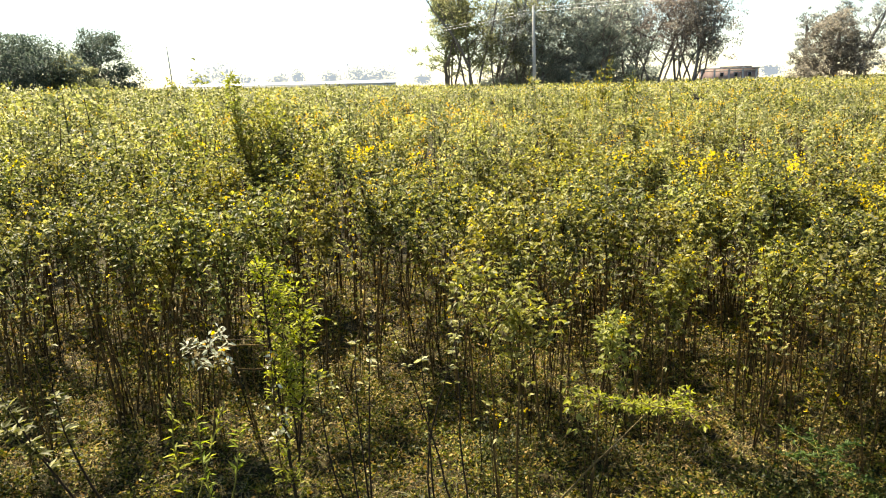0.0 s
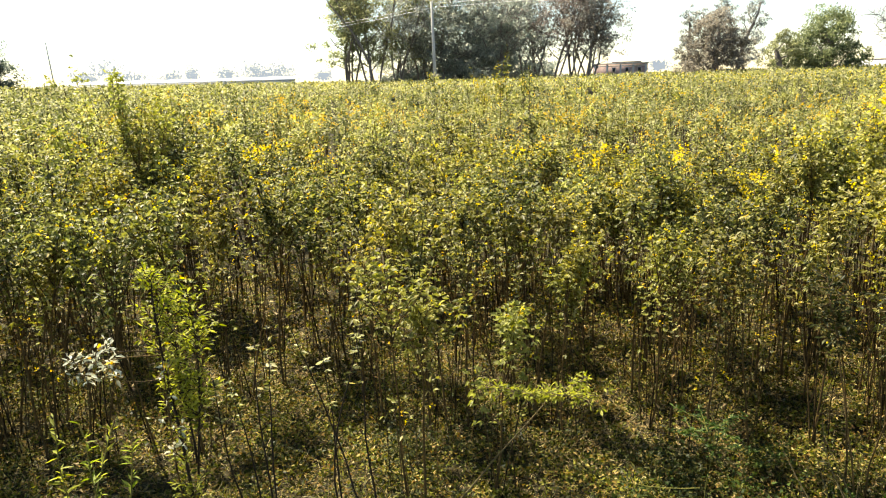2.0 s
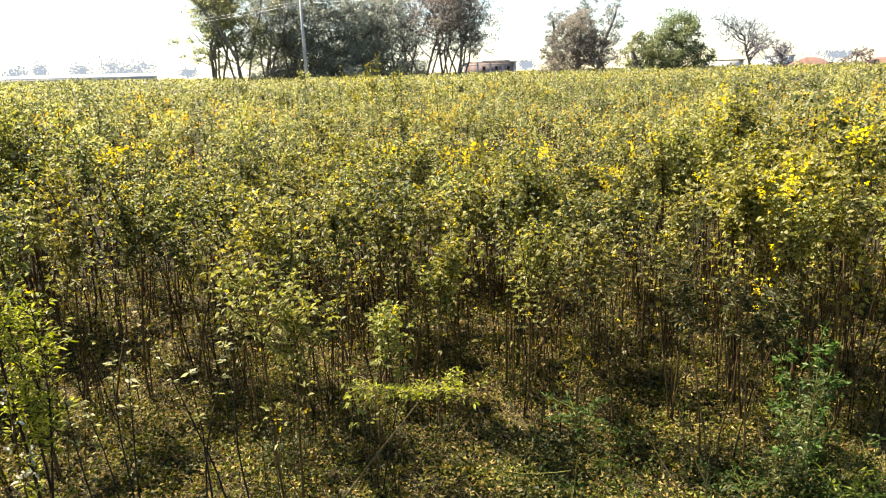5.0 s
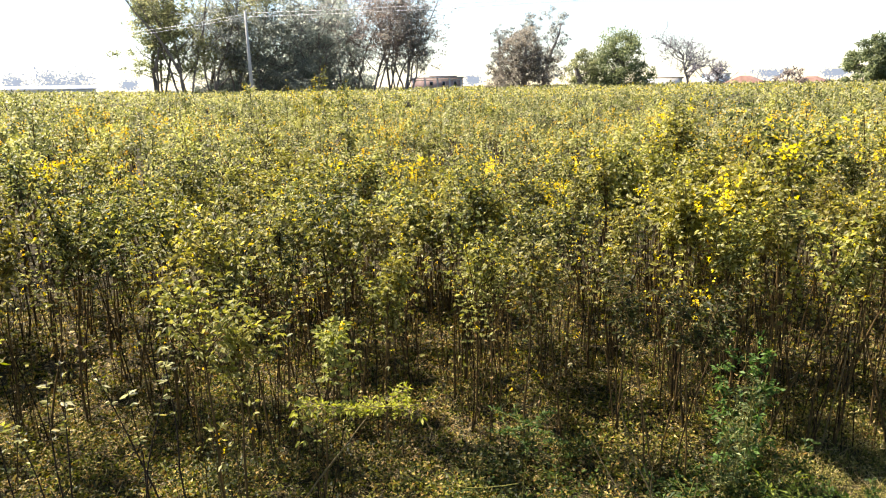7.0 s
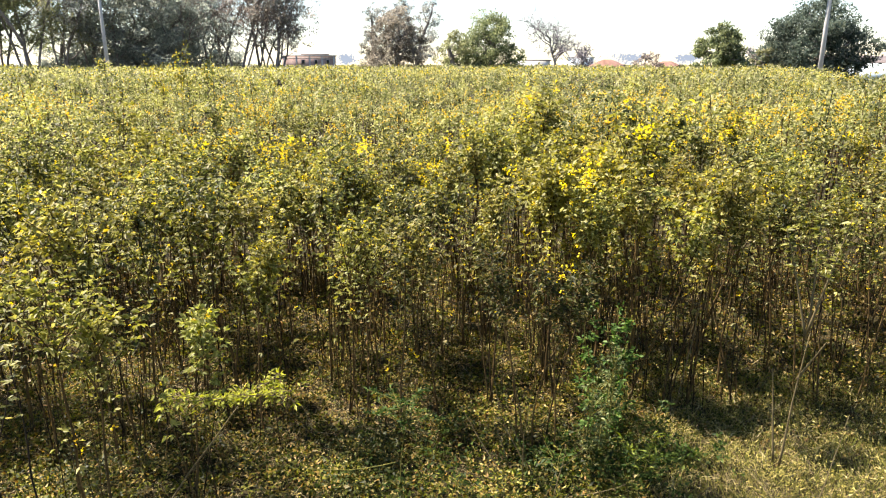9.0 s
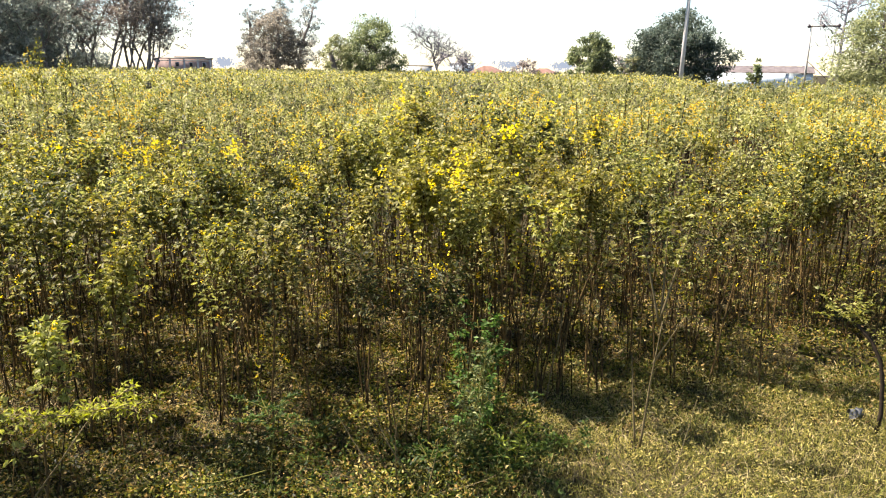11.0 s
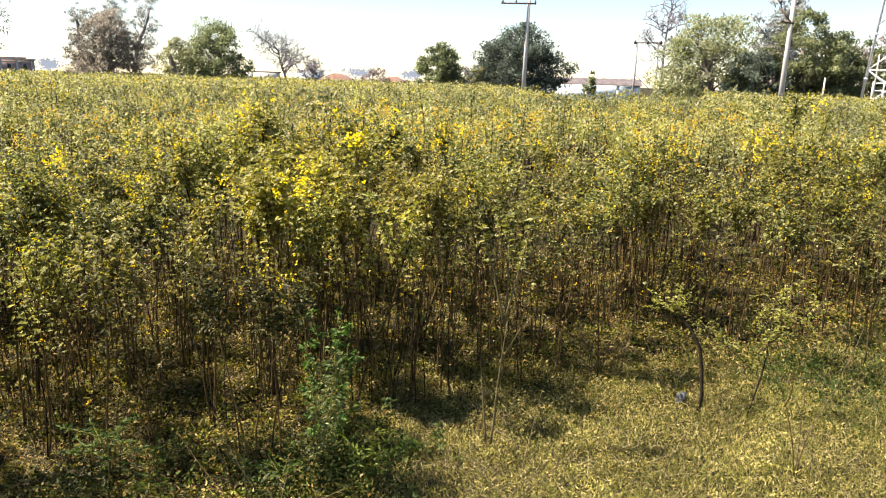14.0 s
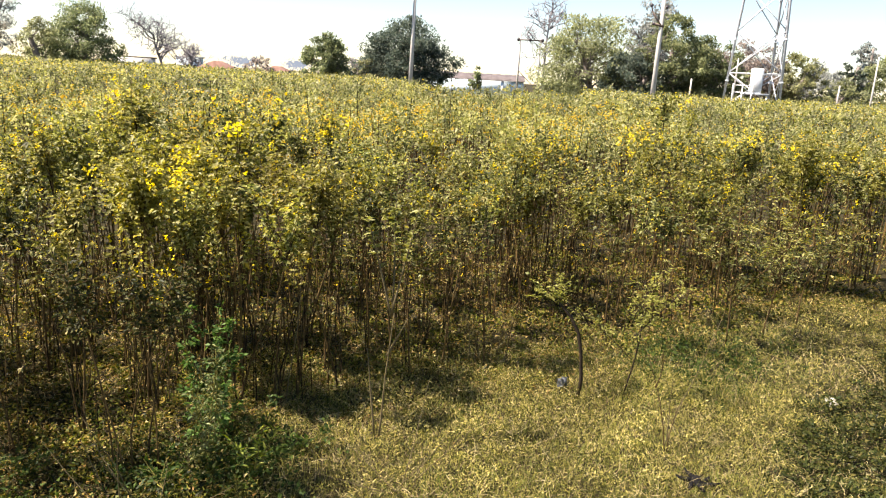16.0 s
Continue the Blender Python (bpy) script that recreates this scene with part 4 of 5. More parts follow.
tree(-58.3, 72, 209, 7.6, 8.4, LEAF_DARK, "large spreading dark green tree behind a pole", clear=0.15, leaf_n=30000, leaf=0.21, limbs=18, clumps=300, low=0.08, form=SPREADING)
tree(-55.6, 70, 219, 3.5, 3.0, LEAF_OLIVE, "low olive bush beneath a large tree", clear=0.05, leaf_n=2250, leaf=0.2, clumps=50, low=0.1)
tree(-72.6, 66, 210, 8.0, 9.0, LEAF_OLIVE, "large olive green tree by the poles", clear=0.06, leaf_n=25000, leaf=0.2, limbs=17, clumps=260, low=0.04, form=DOME, offset=0.05)
tree(-75.2, 72, 211, 10.9, 6.0, LEAF_GREY, "tall airy grey-green tree", clear=0.15, leaf_n=6250, leaf=0.26, limbs=15, ragged=0.7, clumps=130, low=0.2)
tree(-78.4, 64, 212, 8.0, 6.5, LEAF_GREEN, "green mango tree behind a concrete pole", clear=0.06, leaf_n=17000, leaf=0.21, limbs=15, clumps=160, low=0.04, form=ROUND)
tree(-76.0, 63, 220, 5.3, 6, LEAF_DARK, "dark green tree filling in beneath taller ones", clear=0.05, leaf_n=11000, leaf=0.21, limbs=13, clumps=110, low=0.05, form=DOME)
tree(-80.9, 66, 213, 6.6, 6.2, LEAF_GREEN, "dense green tree beside the steel tower", clear=0.06, leaf_n=15000, leaf=0.21, limbs=14, clumps=140, low=0.05, form=ROUND)
tree(-84.4, 74, 214, 7.1, 7.0, LEAF_BROWN, "brownish tree behind the steel tower", clear=0.12, leaf_n=8750, leaf=0.26, limbs=14, clumps=130, low=0.1)
tree(-88.6, 85, 215, 5.6, 7.0, LEAF_GREY, "grey-green tree beyond the tower", clear=0.1, leaf_n=9000, leaf=0.22, clumps=110, low=0.05, form=DOME)
tree(-87.0, 72, 223, 6.0, 4.6, LEAF_OLIVE, "light olive tree behind the tower's cabinet", clear=0.1, leaf_n=8000, leaf=0.2, clumps=100, low=0.05, form=DOME)
tree(-90.2, 76, 224, 5.6, 2.6, LEAF_DARK, "narrow dark green tree beyond the tower", clear=0.1, leaf_n=4000, leaf=0.19, clumps=60, low=0.05, form=ROUND)
tree(-91.2, 84, 225, 8.2, 3.4, LEAF_GREY, "tall thin grey-green tree beyond the tower", clear=0.3, leaf_n=3500, leaf=0.2, clumps=70, low=0.3)
tree(-89.8, 74, 226, 4.0, 5.0, LEAF_OLIVE, "low olive bush at the far fence", clear=0.05, leaf_n=5000, leaf=0.2, clumps=80, low=0.04, form=DOME)
tree(-92.8, 78, 216, 7.2, 6.0, LEAF_OLIVE, "olive tree beyond the tower", clear=0.12, leaf_n=10000, leaf=0.22, clumps=130, low=0.06, form=ROUND)
tree(-96.0, 80, 217, 6.7, 7.5, LEAF_DARK, "dark green tree beyond the tower", clear=0.12, leaf_n=6250, leaf=0.3, clumps=110)


tree(-63.6, 88, 221, 3.6, 2.4, LEAF_GREEN, "small green bush before the long shed", clear=0.05, trunk=0.08, leaf_n=1500, leaf=0.22, clumps=40, low=0.1)


def bare_tree(az, dist, seed, height, width, label, whorled=False):
    g = np.random.default_rng(seed)
    t = base("bare_tree", *polar(az, dist), 0, 0, label, "tree")
    wood = []
    main = bend(g, (0, 0, -0.1), (0.0, 0.05, 1), height * (0.98 if whorled else 0.66), 10, 0.03 if whorled else 0.12, 0.03)
    wood.append(tube(main, np.linspace(0.2, 0.03, len(main)), 6))
    for k in range(34 if whorled else 15):
        u = g.uniform(0.22, 0.98) if whorled else g.uniform(0.4, 1.0)
        a = g.uniform(0, 6.28)
        rise = 0.3 if whorled else g.uniform(0.5, 1.6)
        ln = width * 0.5 * (1.15 - u) * 1.6 if whorled else width * 0.55 * g.uniform(0.6, 1.0)
        line = bend(g, along(main, [u])[0], (np.cos(a), np.sin(a), rise), max(ln, 0.5), 6, 0.2, 0.06)
        wood.append(tube(line, np.linspace(0.06 if whorled else 0.085, 0.03, len(line)), 4))
        for j in range(4 if whorled else 8):
            l2 = bend(g, along(line, [g.uniform(0.3, 0.95)])[0], g.normal(0, 1, 3) + [0, 0, 0.6], max(ln, 0.5) * 0.45, 4, 0.25, 0.05)
            wood.append(tube(l2, np.linspace(0.045, 0.022, len(l2)), 3))
            for i in range(3):
                l3 = bend(g, along(l2, [g.uniform(0.3, 0.95)])[0], g.normal(0, 1, 3) + [0, 0, 0.5], max(ln, 0.5) * 0.25, 3, 0.25, 0.05)
                wood.append(tube(l3, np.linspace(0.028, 0.016, len(l3)), 3))
    part("trunk", join(*wood), BARK_PALE, t)
    return t


bare_tree(-40.2, 85, 301, 8.4, 7.4, "leafless spreading grey tree behind the crop")
bare_tree(-42.2, 88, 302, 4.9, 4.2, "small leafless reddish tree beside a hut")
bare_tree(-69.0, 88, 303, 14.0, 6.6, "tall leafless tree with tiers of thin branches", True)
bare_tree(-54.9, 80, 304, 5.0, 2.4, "thin leafless sapling between two trees")

# ---- poles, wires and tower ----


def pole(az, dist, height, label, lean=(0, 0), arms=True, thick=0.15):
    x, y = polar(az, dist)
    t = base("power_pole", x, y, 0, az, label, "power pole")
    top = np.array([lean[0], lean[1], height])
    part("post", tube(np.array([[0, 0, -0.3], top * 0.5, top]), [thick, thick * 0.8, thick * 0.58], 6), CONCRETE, t)
    if arms:
        h = top * 0.865
        part("cross_arm", beam(h + [-1.75, -0.12, 0.0], h + [0.45, -0.12, 0.0], 0.05), RUSTY, t)
        for dx in (-1.65, -0.8, 0.4):
            o = h + [dx, -0.12, 0.04]
            part("insulator", tube(np.array([o, o + [0, 0, 0.06], o + [0, 0, 0.1], o + [0, 0, 0.2]]), [0.03, 0.075, 0.05, 0.03], 8), CERAMIC, t)
    return t


P1, P2, P3, PL = polar(-7.45, 55), polar(-58.8, 48), polar(-77.3, 46), polar(19.8, 90)
pole(-7.45, 55, 7.45, "concrete power pole standing in the crop", (-0.12, 0), thick=0.17, arms=False)
pole(-58.8, 48, 8.0, "leaning concrete power pole standing in the crop", (0.12, 0), thick=0.17)
p3 = pole(-77.3, 46, 8.0, "concrete power pole with side bracket in the crop", (0.05, 0), thick=0.19, arms=False)
pole(19.8, 90, 7.0, "slim leaning pole far across the field", (-0.35, 0), arms=False, thick=0.10)
pole(-91.6, 60, 5.1, "short pole with a small box at the far fence", (0, 0), arms=False, thick=0.09)

part("bracket", join(beam((0.03, -0.12, 5.7), (-0.55, -0.12, 6.5), 0.05), beam((-0.55, -0.12, 6.5), (-0.6, -0.12, 6.75), 0.04), beam((-0.35, -0.12, 5.8), (0.2, -0.12, 5.65), 0.07)), RUSTY, p3)
for o in ((-0.62, -0.12, 6.72), (0.25, -0.12, 6.65), (-0.4, -0.12, 5.7)):
    part("insulator", tube(np.array([o, np.array(o) + [0, 0, 0.08], np.array(o) + [0, 0, 0.2]]), [0.05, 0.10, 0.05], 8), CERAMIC, p3)


def wire(a, b, sag, label="thin aluminium power line sagging between poles"):
    u = np.linspace(0, 1, 24)[:, None]
    pts = np.array(a) * (1 - u) + np.array(b) * u
    pts[:, 2] -= (4 * sag * u * (1 - u))[:, 0]
    tagged(new("power_line", mesh_of("power_line", *tube(pts, 0.012, 4), WIRE)), label, "power line", "power lines")


for off, h in ((0.0, 7.2), (0.35, 7.5)):
    wire((P1[0] + off, P1[1] + off, h - 0.15), (P2[0] + off, P2[1] + off, h + 0.3), 0.35)
    wire((P1[0] + off, P1[1] + off, h - 0.15), (PL[0] + off, PL[1] + off, h - 0.9), 1.2)


def double_pole():
    x, y = polar(-67.8, 75)
    t = base("transformer_frame", x, y, 0, -67.8, "twin concrete poles joined by a cross beam", "power pole")
    for dx in (-1.05, 1.05):
        part("post", tube(np.array([[dx, 0, -0.3], [dx * 0.97, 0, 3], [dx * 0.95, 0, 6.9]]), [0.13, 0.11, 0.09], 6), CONCRETE, t)
    part("cross_beam", beam((-1.35, -0.12, 6.2), (1.35, -0.12, 6.2), 0.06), RUSTY, t)
    part("brace", beam((-1.0, -0.12, 3.2), (0.95, -0.12, 1.4), 0.035), RUSTY, t)
    for dx in (-1.2, 0.0, 1.2):
        part("insulator", tube(np.array([[dx, -0.12, 6.05], [dx, -0.12, 6.2], [dx, -0.12, 6.4]]), [0.08, 0.17, 0.06], 8), CERAMIC, t)


double_pole()


def tower():
    x, y = polar(-84.5, 60)
    t = base("lattice_tower", x, y, 0, -84.5, "galvanised steel lattice telecom tower on three legs", "tower")
    H, w0, w1 = 24.0, 2.5, 0.85

    def corner(k, z):
        w, a = w0 + (w1 - w0) * z / H, radians((190, 310, 70)[k])
        return np.array([w * math.cos(a), w * math.sin(a), z])

    for k in range(3):
        leg = part("leg", beam(corner(k, -0.1), corner(k, H), 0.085, 8), STEEL, t)
        for z in (3.0, 6.0, 9.0, 12.0):
            part("flange", beam(corner(k, z - 0.05), corner(k, z + 0.05), 0.14, 8), STEEL, leg)
    zs = [1.0, 3.6, 6.6, 9.8, 13.0, 16.0, 18.8, 21.4, 23.6]
    for i, (a, b) in enumerate(zip(zs[:-1], zs[1:])):
        for k in range(3):
            j = (k + 1) % 3
            part("brace", beam(corner(k, a), corner(j, b), 0.04), STEEL, t)
            part("brace", beam(corner(j, a), corner(k, b), 0.04), STEEL, t)
            if i % 2 == 0:
                part("rail", beam(corner(k, b), corner(j, b), 0.04), STEEL, t)
    # cables run up beside the ladder
    for s in (0.3, 0.42, 0.54):
        part("cable", beam((w0 * 0.5 + 0.25, s, 0), (w1 * 0.5 + 0.15, s, H), 0.025), CERAMIC, t)
    # ladder up one face
    for s in (-0.2, 0.2):
        part("ladder_rail", beam((w0 * 0.5 + 0.2, s, 0), (w1 * 0.5 + 0.15, s, H), 0.03), STEEL, t)
    part("ladder_rungs", join(*[beam(((w0 + (w1 - w0) * z / H) * 0.5 + 0.19, -0.2, z), ((w0 + (w1 - w0) * z / H) * 0.5 + 0.19, 0.2, z), 0.015) for z in np.arange(0.4, 12, 0.35)]), STEEL, t)
    c = base("equipment_cabinet", *polar(-84.3, 58.6), 0, -84.3, "white metal equipment cabinet on a steel stand", "cabinet")
    part("body", box(0, 0, 2.2, 0.85, 0.8, 1.75, 0.03), WHITE_PAINT, c)
    part("door", box(0, -0.41, 2.3, 0.72, 0.03, 1.55, 0.01), WHITE_PAINT, c)
    part("stand", join(box(0, 0, 2.06, 1.9, 1.0, 0.12), *[box(a, b, 0, 0.1, 0.1, 2.06) for a in (-0.85, 0.85) for b in (-0.4, 0.4)]), STEEL, c)
    for az, h, r in ((-79.9, 3.0, 0.07), (-82.9, 4.6, 0.05), (-89.6, 3.0, 0.06)):
        q = base("fence_post", *polar(az, 58), 0, 0, "slim pale concrete post at the field's far edge", "post", "far posts")
        part("shaft", tube(np.array([[0, 0, -0.2], [0, 0, h * 0.6], [0.03, 0, h]]), [r, r * 0.95, r * 0.85], 6), CONCRETE, q)
    f = base("steel_fence", *polar(-83.4, 58.0), 0, -83.4, "low white rail fence at the tower's foot", "fence")
    for z in (1.7, 2.2, 2.7):
        part("rail", beam((-0.6, 0, z), (0.7, 0, z), 0.03), WHITE_PAINT, f)
    for a in (-0.6, 0.05, 0.7):
        part("post", beam((a, 0, 0), (a, 0, 2.8), 0.04), WHITE_PAINT, f)


tower()

# ---- buildings ----


def shed():
    a, b = np.array(polar(-59.4, 95)), np.array(polar(-67.4, 95))
    m, ln = (a + b) / 2, float(np.linalg.norm(b - a))
    t = base("long_shed", *m, 0, math.degrees(math.atan2(*(b - a)[::-1])), "long low shed with pale blue walls and rusty roof", "building")
    part("wall", box(0, 0, 0, ln, 5, 2.1), PLASTER_BLUE, t)
    for k in (-0.28, 0.02, 0.3):
        part("pilaster", box(ln * k, -2.54, 0, 0.35, 0.1, 2.08), PLASTER_WHITE, t)
    for x0, q in zip(np.arange(-ln / 2 - 0.4, ln / 2, 0.6), [0.0, 0.04] * 40):
        part("roof_sheet", (np.array([[x0, -2.7, 2.1], [x0 + 0.62, -2.7, 2.1], [x0 + 0.62, 0, 2.85], [x0, 0, 2.85], [x0, -2.7, 2.16 + q], [x0 + 0.62, -2.7, 2.16 + q], [x0 + 0.62, 0, 2.91 + q], [x0, 0, 2.91 + q], [x0, 2.7, 2.1], [x0 + 0.62, 2.7, 2.1]]), np.array([[0, 1, 5], [0, 5, 4], [4, 5, 6], [4, 6, 7], [3, 2, 9], [3, 9, 8], [0, 2, 1], [0, 3, 2], [7, 6, 2], [7, 2, 3]])), TIN, t)
    part("mast", beam((-2, 0, 2.8), (-2, 0, 4.3), 0.04), RUSTY, t)


def brick_house():
    x, y = polar(-21.5, 125)
    t = base("brick_house", x, y, 0, -21.5, "half-built flat brick house beyond the field", "house")
    part("wall", box(0, 0, 0, 8.6, 5, 3.3), BRICK, t)
    part("roof", box(0, 0, 3.3, 9.0, 5.4, 0.2), CONCRETE, t)
    part("parapet", box(-4.2, -2.5, 3.5, 0.3, 0.3, 0.4), BRICK, t)
    part("parapet", box(1.0, -2.5, 3.5, 4.6, 0.2, 0.18), BRICK, t)
    for k in (-3.9, -2.0, 0.1, 2.1, 4.0):
        part("pilaster", box(k, -2.55, 0, 0.28, 0.14, 3.28), CONCRETE, t)
    part("lintel", box(0, -2.53, 2.95, 8.4, 0.06, 0.16), CONCRETE, t)
    for k in (-0.95, 1.1, 3.05):
        w = part("window", box(k, -2.52, 2.1, 0.6, 0.08, 0.7), CONCRETE, t)
        part("opening", box(k, -2.56, 2.16, 0.44, 0.05, 0.58), DARK, w)


def small_house(az, dist, w, h, wall, roof, label, gable=True, turn=0):
    t = base("small_house", *polar(az, dist), 0, az + turn, label, "house")
    part("wall", box(0, 0, 0, w, 4, h), wall, t)
    if gable:
        v = np.array([[-w / 2 - 0.3, -2.3, h], [w / 2 + 0.3, -2.3, h], [w / 2 + 0.3, 2.3, h], [-w / 2 - 0.3, 2.3, h], [-w / 2 - 0.3, 0, h + 0.9], [w / 2 + 0.3, 0, h + 0.9]])
        part("roof", (v, np.array([[0, 1, 5], [0, 5, 4], [2, 3, 4], [2, 4, 5], [0, 4, 3], [1, 2, 5]])), roof, t)
    else:
        part("roof", box(0, 0, h, w + 0.4, 4.4, 0.15), roof, t)
    part("door", box(w * 0.2, -2.02, 0, 0.9, 0.06, 2.0), DARK, t)
    part("window", box(-w * 0.22, -2.02, 1.0, 0.8, 0.06, 0.9), DARK, t)


shed()
brick_house()
small_house(-42.3, 110, 3.6, 2.95, PLASTER_BLUE, PLASTER_WHITE, "small pale blue house beyond the field", False)
small_house(-44.3, 100, 2.8, 1.75, BRICK, RED_TILE, "low house with a red tiled roof", turn=72)
small_house(-48.6, 95, 1.6, 1.5, BRICK, RED_TILE, "low hut with a red tiled roof", turn=60)
small_house(-38.6, 105, 5.0, 2.5, PLASTER_WHITE, TIN, "low grey house with a dark roof", False)

# the long white-roofed shed across the far left of the field
wl = base("white_roofed_shed", *polar(11.2, 160), 0, 11.2, "very long low shed with a white sheet roof", "building")
part("wall", box(0, 1.5, 0, 44, 3.0, 2.75), PLASTER_WHITE, wl)
part("roof", (np.array([[-22.3, -0.4, 2.75], [22.3, -0.4, 2.75], [22.3, 1.6, 3.35], [-22.3, 1.6, 3.35], [22.3, 3.4, 2.75], [-22.3, 3.4, 2.75], [-22.3, -0.4, 2.65], [22.3, -0.4, 2.65]]), np.array([[0, 1, 2], [0, 2, 3], [3, 2, 4], [3, 4, 5], [6, 7, 1], [6, 1, 0]])), WHITE_PAINT, wl)


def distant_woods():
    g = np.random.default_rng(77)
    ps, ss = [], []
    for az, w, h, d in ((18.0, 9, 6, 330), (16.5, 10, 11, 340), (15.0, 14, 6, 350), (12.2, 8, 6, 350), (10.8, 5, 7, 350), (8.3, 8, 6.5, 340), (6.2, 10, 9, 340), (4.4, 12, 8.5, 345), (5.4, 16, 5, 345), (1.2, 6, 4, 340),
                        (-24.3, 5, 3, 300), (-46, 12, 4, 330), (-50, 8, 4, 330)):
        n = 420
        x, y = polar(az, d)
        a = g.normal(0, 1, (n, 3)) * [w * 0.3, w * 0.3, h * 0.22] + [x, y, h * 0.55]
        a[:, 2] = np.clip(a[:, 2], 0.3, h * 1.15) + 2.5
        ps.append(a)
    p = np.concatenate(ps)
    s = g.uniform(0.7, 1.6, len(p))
    ob = new("backdrop", mesh_of("backdrop", *leaves(p, g.normal(0, 1, p.shape), s, s * 0.6, g), HAZE_GLOW))
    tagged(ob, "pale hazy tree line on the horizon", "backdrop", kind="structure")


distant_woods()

# ---- single plants and litter at the field's edge ----


def leafy_line(g, line, n, length, ratio=0.33, u0=0.1, up=0.3, three=False):
    u = u0 + (1 - u0) * np.sort(g.random(n))
    p = along(line, u)
    a = g.uniform(0, 6.28, n)
    d = unit(np.stack([np.cos(a), np.sin(a), g.normal(up, 0.35, n)], 1))
    s = length * g.uniform(0.7, 1.25, n)
    if three:
        side = unit(np.cross(d, [0, 0, 1.0]))
        p, d, s = np.concatenate([p] * 3), np.concatenate([d, d + side, d - side]), np.concatenate([s, s * 0.85, s * 0.85])
    return leaves(p, d, s, s * ratio, g, droop=0.1)


def shrub(name, az, dist, seed, lines, leaf_n, leaf_len, leaf_mat, stem_mat, label, ratio=0.33, stem_r=0.006, u0=0.1, up=0.3, three=False, category="plant", wander=0.055):
    """A small plant of a few bent stems: each line is its foot, direction, length and share of leaves."""
    g = np.random.default_rng(seed)
    t = base(name, *polar(az, dist), 0, az, label, category)
    wood, lf = [], []
    for foot, way, ln, share in lines:
        line = bend(g, foot, way, ln, 8, wander, 0.0)
        wood.append(tube(line, np.linspace(stem_r, stem_r * 0.3, len(line)), 5))
        n = int(leaf_n * share)
        if n:
            lf.append(leafy_line(g, line, n, leaf_len, ratio, u0, up, three))
    if lf:
        part("stem", join(*wood), stem_mat, t)
        part("leaves", join(*lf), leaf_mat, t)
    else:
        for w in wood:
            part("twig", w, stem_mat, t)
    return t


def twiggy(name, az, dist, seed, stems, n, where, length, rise, per, leaf_len, leaf_mat, stem_mat, label, ratio=0.33, category="plant", flat=1.0, flowers=0, bare=0, wander=0.07):
    """A plant of bent stems with many short leafy twigs. stems: foot, direction, length, radius; where: the stretch of a stem that bears twigs."""
    g = np.random.default_rng(seed)
    t = base(name, *polar(az, dist), 0, az, label, category)
    wood, lf, fl, lines = [], [], [], []
    for foot, way, ln, r0 in stems:
        line = bend(g, foot, way, ln, 8, wander, 0.0)
        lines.append(line)
        wood.append(tube(line, np.linspace(r0, r0 * 0.35, len(line)), 5))
    for k in range(n):
        line = lines[bare + k % (len(lines) - bare)]
        s = along(line, [g.uniform(*where)])[0]
        a = g.uniform(0, 6.28)
        twig = bend(g, s, (math.cos(a), math.sin(a) * flat, g.normal(rise, 0.3)), g.uniform(*length), 4, 0.14, 0.0)
        wood.append(tube(twig, np.linspace(0.0022, 0.001, len(twig)), 3, False))
        u = g.uniform(0.15, 1.0, per)
        p = along(twig, u)
        w = unit(g.normal(0, 1, (per, 3)) * [1, 1, 0.6] + (twig[-1] - twig[0]) / np.linalg.norm(twig[-1] - twig[0]) * 0.8)
        sz = leaf_len * g.uniform(0.6, 1.25, per)
        lf.append(leaves(p + w * 0.008, w, sz, sz * ratio, g, tilt=1.4, droop=0.12))
        if k < flowers:
            fl.append(leaves(np.repeat(twig[-1:], 5, 0), g.normal(0, 1, (5, 3)), 0.018, 0.016, g))
    part("stem", join(*wood), stem_mat, t)
    part("leaves", join(*lf), leaf_mat, t)
    for w in fl:
        part("flower", w, PETAL, t)
    return t


twiggy("green_sapling", 12.9, 2.85, 401, [((0, 0, 0), (0.01, 0, 1), 1.3, 0.009), ((0.0, 0, 0.45), (0.06, 0, 1), 0.8, 0.005), ((0, 0, 0.5), (-0.06, 0.05, 1), 0.75, 0.005)],
       200, (0.22, 1.0), (0.04, 0.11), 1.0, 9, 0.032, BRIGHT_LEAF, STEM_DARK, "bright green leafy sapling at the edge of the crop", 0.30)
twiggy("pale_leaved_branch", 14.4, 2.95, 402, [((0, 0, 0), (-0.02, 0, 1), 1.0, 0.005), ((0.0, 0, 0.95), (-0.9, -0.1, 0.08), 0.36, 0.003), ((-0.01, 0, 0.85), (-0.9, 0.0, 0.0), 0.34, 0.003), ((0.0, 0, 0.96), (-0.8, 0.2, 0.15), 0.3, 0.003)],
       40, (0.55, 1.0), (0.04, 0.09), 0.2, 5, 0.030, PALE_LEAF, STEM, "drying branch with silvery pale leaves and orange flowers", 0.42, flowers=4)
for az, d, h, seed in ((22.3, 2.9, 0.85, 411), (19.8, 2.85, 0.75, 412), (21.0, 2.75, 0.38, 413), (27.8, 2.75, 0.36, 414), (30.0, 3.0, 0.25, 415)):
    shrub("weed_sprig", az, d, seed, [((0, 0, 0), (0.05, 0, 1), h, 1.0), ((0.02, 0, h * 0.3), (0.4, 0.1, 1), h * 0.55, 0.6)], 34, 0.05, BRIGHT_LEAF, STEM_GREEN, "slender weed with light green pointed leaves", 0.22, 0.005, u0=0.45, up=0.6)
